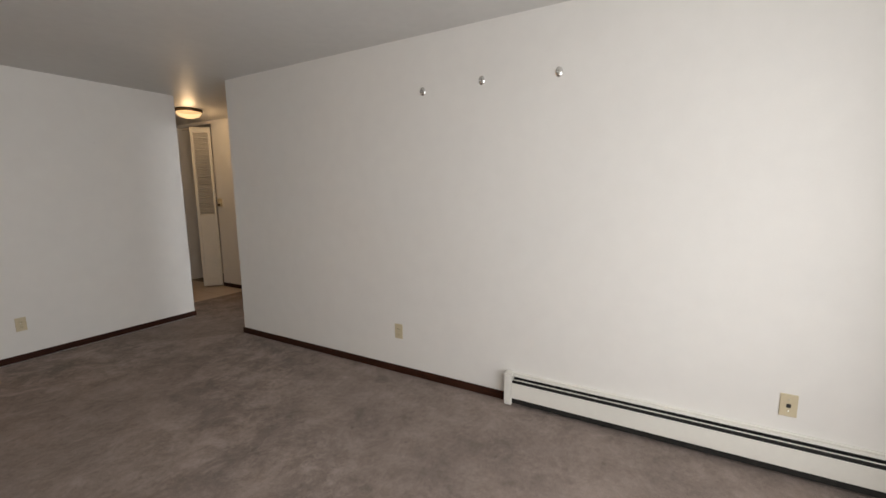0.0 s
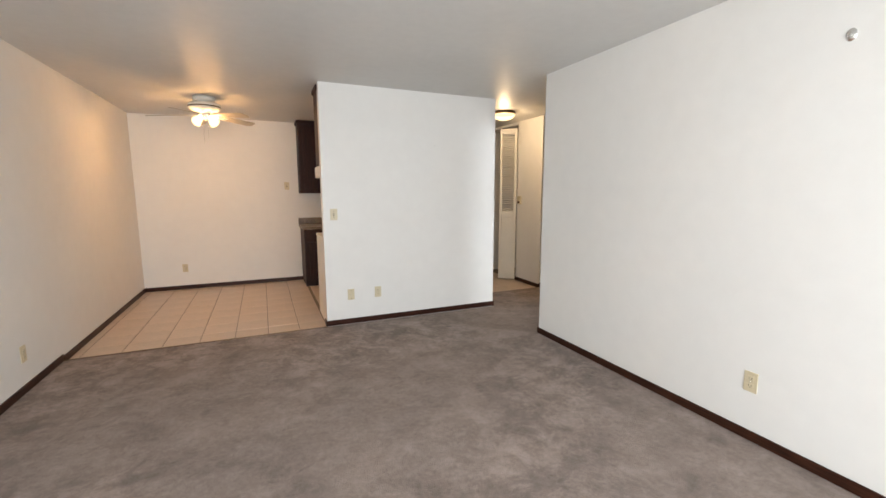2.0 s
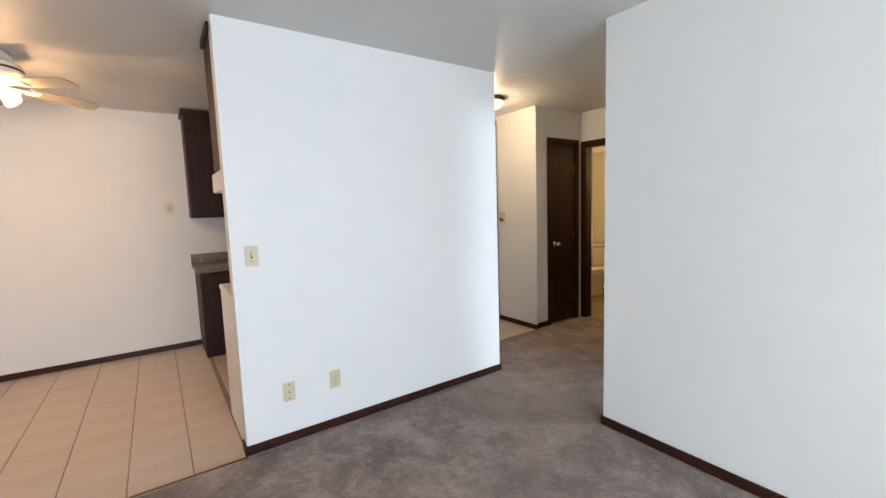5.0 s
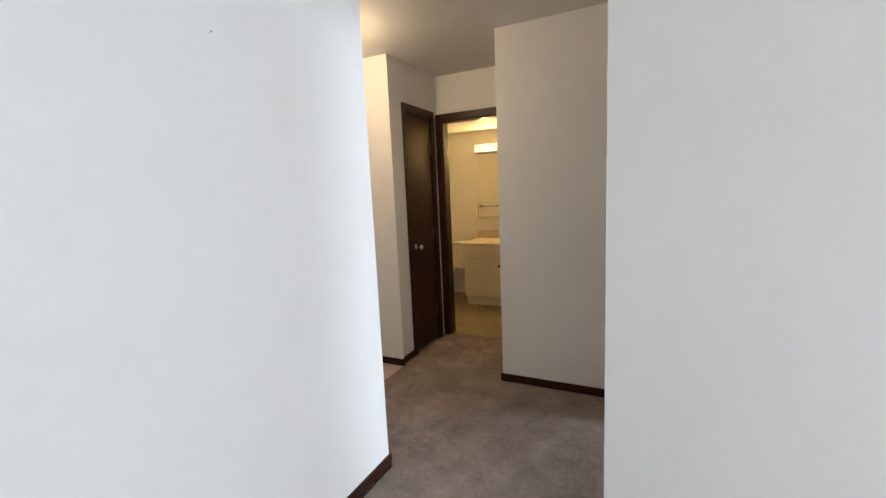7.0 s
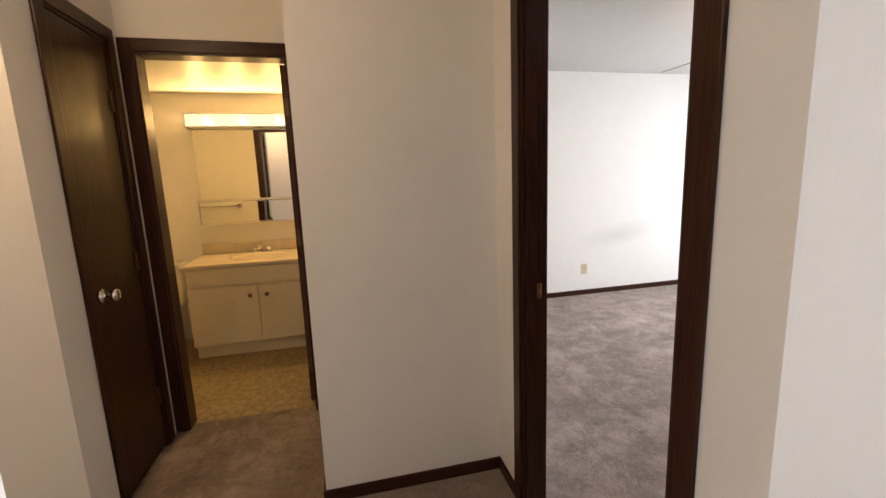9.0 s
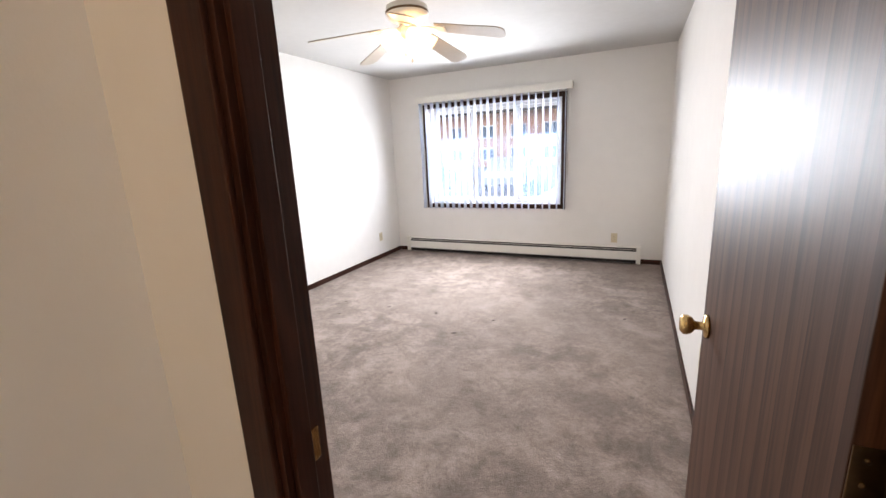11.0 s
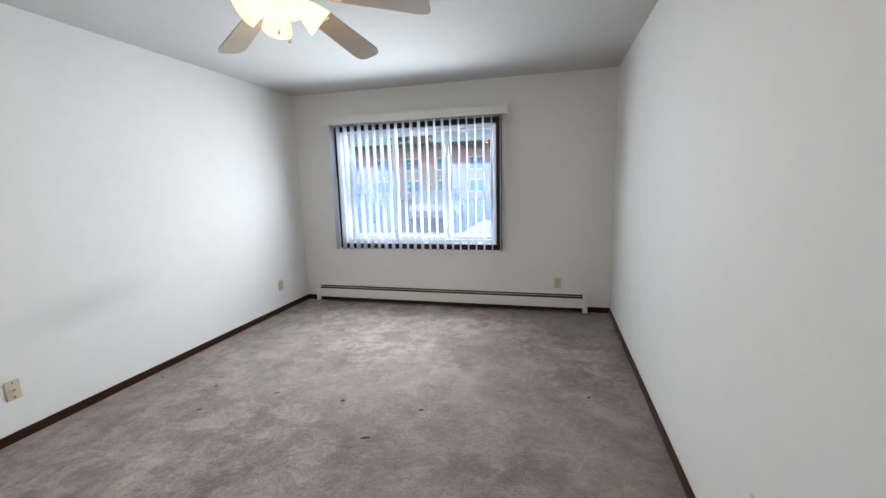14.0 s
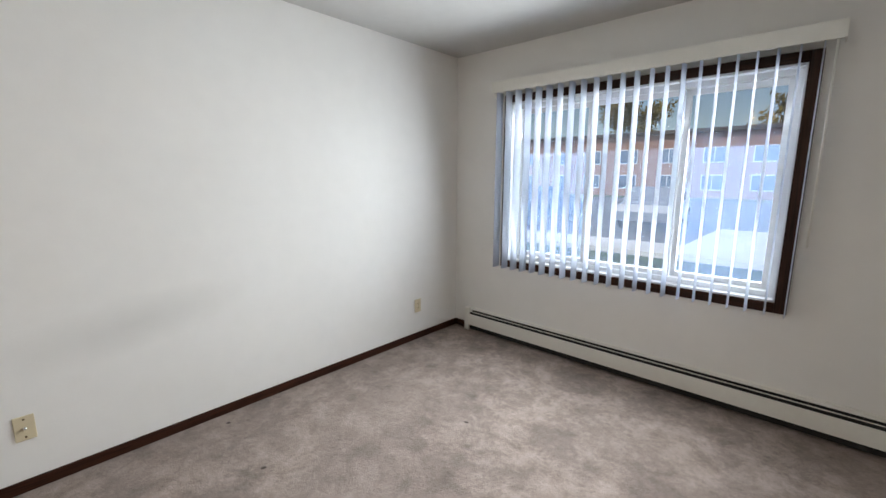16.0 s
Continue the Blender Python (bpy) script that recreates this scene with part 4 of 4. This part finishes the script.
# ---- windows and blinds ----
def window(name, label, x0, x1, z0, z1, lights):
    w = thing(name, label, "window", kind="structure")
    c = 0.058
    for a, b, mat in (((x0 - c, YW, z0 - c), (x0, YW + 0.014, z1 + c), DARK_Z), ((x1, YW, z0 - c), (x1 + c, YW + 0.014, z1 + c), DARK_Z),
                      ((x0, YW, z0 - c), (x1, YW + 0.014, z0), DARK_X), ((x0, YW, z1), (x1, YW + 0.014, z1 + c), DARK_X)):
        part("casing", blocks((a, b), bevel=0.004), mat, w, "dark stained window casing")
    f, ya, yb = 0.045, YW - 0.16, YW - 0.06
    for a, b in (((x0, ya, z0), (x0 + f, yb, z1)), ((x1 - f, ya, z0), (x1, yb, z1)), ((x0 + f, ya, z0), (x1 - f, yb, z0 + f)), ((x0 + f, ya, z1 - f), (x1 - f, yb, z1))):
        part("window_frame", blocks((a, b), bevel=0.004), VINYL_FRAME, w)
    for a, b in (((x0, yb, z0), (x0 + 0.012, YW, z1)), ((x1 - 0.012, yb, z0), (x1, YW, z1)), ((x0 + 0.012, yb, z0), (x1 - 0.012, YW, z0 + 0.012)), ((x0 + 0.012, yb, z1 - 0.012), (x1 - 0.012, YW, z1))):
        part("reveal", blocks((a, b), bevel=0.002), VINYL_FRAME, w)
    edges = [x0 + f, *lights, x1 - f]
    for i, (a, b) in enumerate(zip(edges, edges[1:])):
        s = 0.034
        y = YW - 0.13 + (0.028 if i % 2 else 0)
        for p, q in (((a, z0 + f), (a + s, z1 - f)), ((b - s, z0 + f), (b, z1 - f)), ((a + s, z0 + f), (b - s, z0 + f + s)), ((a + s, z1 - f - s), (b - s, z1 - f))):
            part("sash", blocks(((p[0], y - 0.014, p[1]), (q[0], y + 0.014, q[1])), bevel=0.003), VINYL_FRAME, w)
        g = part("pane", blocks(((a + s, y - 0.002, z0 + f + s), (b - s, y + 0.002, z1 - f - s))), GLASS, w)
        g.visible_shadow = False
    for i, (a, b) in enumerate(zip(edges, edges[1:])):
        part("hazing_screen", blocks(((a + 0.001, YW - 0.1565, z0 + f), (b - 0.001, YW - 0.155, z1 - f))), SCREEN_HAZE_THIN if i == 1 else SCREEN_HAZE, w, "bluish insect-screen sheet that lays a glare haze over the view")
    part("latch", blocks(((edges[1] - 0.01, YW - 0.10, (z0 + z1) / 2), (edges[1] + 0.012, YW - 0.085, (z0 + z1) / 2 + 0.06)), bevel=0.003), VINYL_FRAME, w)
    return w


window("window_1", "white vinyl sliding window with dark wooden casing", WX0, WX1, WZ0, WZ1, (1.88, 2.48))
window("window_2", "wide white vinyl living room window", LX0, LX1, LZ0, LZ1, (-2.25,))

blinds = thing("vertical_blinds", "white vinyl vertical blinds turned open before the bedroom window", "blinds")
part("valance", blocks(((1.17, YW + 0.115, 2.068), (3.22, YW + 0.122, 2.152)), ((1.17, YW + 0.016, 2.068), (1.177, YW + 0.115, 2.152)), ((3.213, YW + 0.016, 2.068), (3.22, YW + 0.115, 2.152)), ((1.177, YW + 0.016, 2.145), (3.213, YW + 0.115, 2.152)), bevel=0.002), WHITE_PLASTIC, blinds, "white valance board")
part("head_rail", blocks(((1.20, YW + 0.05, 2.088), (3.19, YW + 0.09, 2.125)), bevel=0.004), WHITE_PLASTIC, blinds)
bm = bmesh.new()
for k in range(9):
    u = -0.0445 + 0.089 * k / 8
    v = 0.006 * (1 - (u / 0.0445) ** 2)
    for z in (-1.42, 0.0):
        bm.verts.new((u, v, z))
bm.verts.ensure_lookup_table()
for k in range(8):
    bm.faces.new((bm.verts[2 * k], bm.verts[2 * k + 2], bm.verts[2 * k + 3], bm.verts[2 * k + 1])).smooth = True
back = bmesh.ops.solidify(bm, geom=bm.faces[:], thickness=0.0008)
slat_data = mesh("slat", bm, BLIND)
for k in range(23):
    x = 3.175 - k * 0.0875
    s = new("slat", slat_data)
    s.parent = blinds
    s.matrix_basis = pose(x, YW + 0.07, 2.075, 0, 0, 87 + random.uniform(-4, 4))
part("wand", tube(bmesh.new(), [(1.20, YW + 0.10, 2.08), (1.198, YW + 0.102, 1.05)], 0.005), WHITE_PLASTIC, blinds, "slim tilt wand")


# ---- outdoors ----
ASPHALT = material("asphalt", (0.13, 0.13, 0.135), 0.9, vary=((0.6, 0.15), (12, 0.2)), bump=((60, 0.004),))
CONCRETE = material("concrete", (0.62, 0.60, 0.57), 0.85, vary=((0.8, 0.08), (15, 0.06)), bump=((50, 0.002),))
GRASS = material("grass", (0.06, 0.09, 0.03), 0.9, vary=((0.7, 0.3), (8, 0.35)), bump=((25, 0.03),))
BRICK = material("brick_wall", (0.36, 0.21, 0.16), 0.85, vary=((1.2, 0.08), (14, 0.2)), bump=((30, 0.004),))
FASCIA = material("roof_fascia", (0.10, 0.085, 0.08), 0.8, vary=((0.6, 0.15), (9, 0.1)))
SLATE = material("far_window_glass", (0.10, 0.14, 0.20), 0.12, vary=((0.5, 0.3),))
LEAF = material("autumn_leaves", (0.20, 0.15, 0.03), 0.7, vary=((2.5, 0.5), (11, 0.4)))
BARK = material("bark", (0.09, 0.065, 0.045), 0.9, vary=((8, 0.3),), bump=((20, 0.01),))
CAR_PAINT = material("car_paint", (0.03, 0.05, 0.11), 0.25, 0.2, vary=((2, 0.05),))
CAR_SILVER = material("car_silver", (0.42, 0.43, 0.45), 0.3, 0.6, vary=((2, 0.05),))
RUBBER = material("rubber", (0.02, 0.02, 0.02), 0.85, vary=((20, 0.1),))
GZ = -0.35
solid("ground", blocks(((-150, -220, GZ - 0.3), (150, 40, GZ))), GRASS, "mown lawn around the buildings", "ground", kind="structure")
solid("road", blocks(((-80, -40, GZ - 0.2), (80, -13.5, GZ + 0.012))), ASPHALT, "grey asphalt parking lot", "road", kind="structure")
solid("pavement", blocks(((-80, -13.5, GZ - 0.2), (80, -11.9, GZ + 0.12)), bevel=0.01), CONCRETE, "pale concrete walk with a kerb", "pavement", kind="structure")


solid("driveway", blocks(((-14, -19, GZ - 0.1), (3.7, -13.5, GZ + 0.018))), CONCRETE, "sunlit pale concrete drive beside the lot", "driveway", kind="structure")


def building(x0, x1, y, top):
    h = thing("apartment_building", "two-storey red brick apartment building across the lot", "building")
    part("wall", blocks(((x0, y - 9, GZ), (x1, y, top))), BRICK, h)
    part("roof", blocks(((x0 - 0.4, y - 9.4, top), (x1 + 0.4, y + 0.4, top + 0.35)), bevel=0.04), FASCIA, h, "dark flat roof edge")
    x = x0 + 1.6
    while x < x1 - 2:
        for z in (GZ + 0.7, GZ + 3.1):
            g = part("window", blocks(((x, y, z), (x + 1.7, y + 0.06, z + 1.35)), bevel=0.01), VINYL_FRAME, h)
            part("pane", blocks(((x + 0.07, y + 0.06, z + 0.07), (x + 0.82, y + 0.075, z + 1.28))), SLATE, g)
            part("pane", blocks(((x + 0.88, y + 0.06, z + 0.07), (x + 1.63, y + 0.075, z + 1.28))), SLATE, g)
        x += 3.6
    return h


building(-30, 60, -45, GZ + 5.7)


def car(label, paint, at):
    c = thing("car", label, "car", at)
    bm = bmesh.new()
    side = [(-2.2, 0.35), (-2.25, 0.75), (-1.9, 0.92), (-1.2, 0.98), (-0.6, 1.42), (0.75, 1.45), (1.45, 0.98), (2.1, 0.88), (2.25, 0.65), (2.2, 0.35)]
    rows = []
    for y, k in ((-0.86, 0.93), (-0.78, 1.0), (0.78, 1.0), (0.86, 0.93)):
        rows.append([bm.verts.new((px * (0.98 if k < 1 else 1), y, pz * k)) for px, pz in side])
    for p, q in zip(rows, rows[1:]):
        for i in range(len(side)):
            j = (i + 1) % len(side)
            bm.faces.new((p[i], p[j], q[j], q[i]))
    bm.faces.new(rows[0]), bm.faces.new(rows[-1][::-1])
    part("body", bm, paint, c)
    part("side_window", blocks(((-0.75, 0.845, 0.98), (0.9, 0.87, 1.28)), bevel=0.02), SLATE, c)
    part("side_window", blocks(((-0.75, -0.87, 0.98), (0.9, -0.845, 1.28)), bevel=0.02), SLATE, c)
    for x in (-1.4, 1.4):
        for y in (-0.80, 0.80):
            w = part("wheel", lathe(bmesh.new(), [(0.0, -0.1), (0.30, -0.1), (0.33, -0.07), (0.33, 0.07), (0.30, 0.1), (0, 0.1)], pose(x, y, 0.33, 90, 0, 0), 20), RUBBER, c)
            part("rim", lathe(bmesh.new(), [(0, -0.115), (0.2, -0.112), (0.21, -0.1), (0.21, 0.1), (0.2, 0.112), (0, 0.115)], pose(x, y, 0.33, 90, 0, 0), 14), CHROME, w)
    return c


car("dark blue parked car on the asphalt lot", CAR_PAINT, pose(9.4, -16.6, GZ + 0.012, 0, 0, 84))
car("silver parked car on the asphalt lot", CAR_SILVER, pose(5.6, -18.5, GZ + 0.012, 0, 0, 95))


def tree(label, x, y, height, spread, count):
    t = thing("tree", label, "tree", pose(x, y, GZ))
    bm = bmesh.new()
    limbs = []
    pts = [(0, 0, 0), (0.1, 0.05, height * 0.3), (0.0, 0.1, height * 0.6), (0.1, 0.0, height * 0.85)]
    for k, (a, b) in enumerate(zip(pts, pts[1:])):
        tube(bm, [a, b], 0.22 - 0.06 * k, 8)
    for k in range(11):
        z = height * random.uniform(0.35, 0.75)
        a = random.uniform(0, 6.28)
        r = spread * random.uniform(0.6, 1.0)
        end = Vector((r * math.cos(a), r * math.sin(a), z + height * random.uniform(0.1, 0.3)))
        tube(bm, [(0.05, 0.05, z), (end.x * 0.5, end.y * 0.5, z + (end.z - z) * 0.6), tuple(end)], 0.05, 6)
        limbs.append((Vector((0, 0, z)), end))
    part("trunk", bm, BARK, t)
    bm = bmesh.new()
    for _ in range(count):
        a, b = random.choice(limbs)
        c = a.lerp(b, random.uniform(0.35, 1.1)) + Vector([random.gauss(0, 0.45) for _ in range(3)])
        q = Euler([random.uniform(0, 6.28) for _ in range(3)]).to_matrix() * random.uniform(0.16, 0.34)
        vs = [bm.verts.new(c + q @ Vector(v)) for v in ((-1, 0, 0), (0, -0.5, 0.1), (1, 0, 0), (0, 0.5, 0.1))]
        bm.faces.new(vs)
    tagged(part("crown", bm, LEAF, t), kind="stuff")
    return t


tree("broad tree with yellow-green autumn leaves beyond the brick building", 19.5, -57.5, 12.5, 4.5, 3200)
tree("tall tree with yellow-green autumn leaves", 3.5, -57.5, 11.0, 4.0, 2600)


# ---- furniture dents in the bedroom carpet ----
DENT = material("crushed_pile", (0.075, 0.060, 0.054), 0.95, vary=((120, 0.3),), bump=((200, 0.002),), spec=0.1)
dent_mesh = mesh("dent", lathe(bmesh.new(), [(0.0, 0.0015), (0.006, 0.0015), (0.011, 0.002), (0.014, 0.001), (0.016, 0.0)], steps=12), DENT)
for x, y, sx, sy in ((2.55, -3.72, 0.9, 0.5), (2.54, -2.75, 1.5, 0.5), (2.04, -2.75, 1.0, 0.9), (1.5, -2.75, 1.2, 0.7), (1.72, -2.41, 1.8, 0.7), (3.04, -2.75, 0.9, 0.6), (3.56, -2.78, 0.8, 0.6), (1.52, -3.71, 1.0, 0.5), (0.48, -3.11, 0.9, 0.5), (2.9, -2.46, 1.1, 0.4)):
    d = new("dent", dent_mesh)
    d.parent = bpy.data.objects["floor_carpet"]
    d.matrix_basis = pose(x, y, 0.0005, 0, 0, random.uniform(0, 90)) @ Matrix.Diagonal((sx, sy, 1, 1))


# ---- tiles ----
PITCH, GAP = 0.3005, 0.0065


def tile_field(xs, ys, clip):
    shared = {}
    for i in range(*xs):
        for j in range(*ys):
            x0, x1 = max(-2.457 + i * PITCH + GAP / 2, clip[0]), min(-2.457 + (i + 1) * PITCH - GAP / 2, clip[2])
            y0, y1 = max(1.045 + j * PITCH + 0.0028, clip[1]), min(1.045 + (j + 1) * PITCH - 0.0028, clip[3])
            if x1 - x0 < 0.02 or y1 - y0 < 0.02:
                continue
            key = (round(x1 - x0, 3), round(y1 - y0, 3))
            if key not in shared:
                shared[key] = mesh("tile", blocks(((-key[0] / 2, -key[1] / 2, -0.008), (key[0] / 2, key[1] / 2, 0.0)), bevel=0.0025), TILE)
            t = new("tile", shared[key])
            t.parent = floor_tile
            t.matrix_basis = pose((x0 + x1) / 2, (y0 + y1) / 2, TF + random.uniform(-0.0006, 0.0006))


tile_field((-6, 2), (-1, 10), (XL, TILE_Y + 0.011, PART_X, YK))
tile_field((2, 9), (0, 10), (PART_X, 1.158, -0.02, YK))
tile_field((8, 13), (1, 8), (0.088, 1.632, 1.22, 3.2))
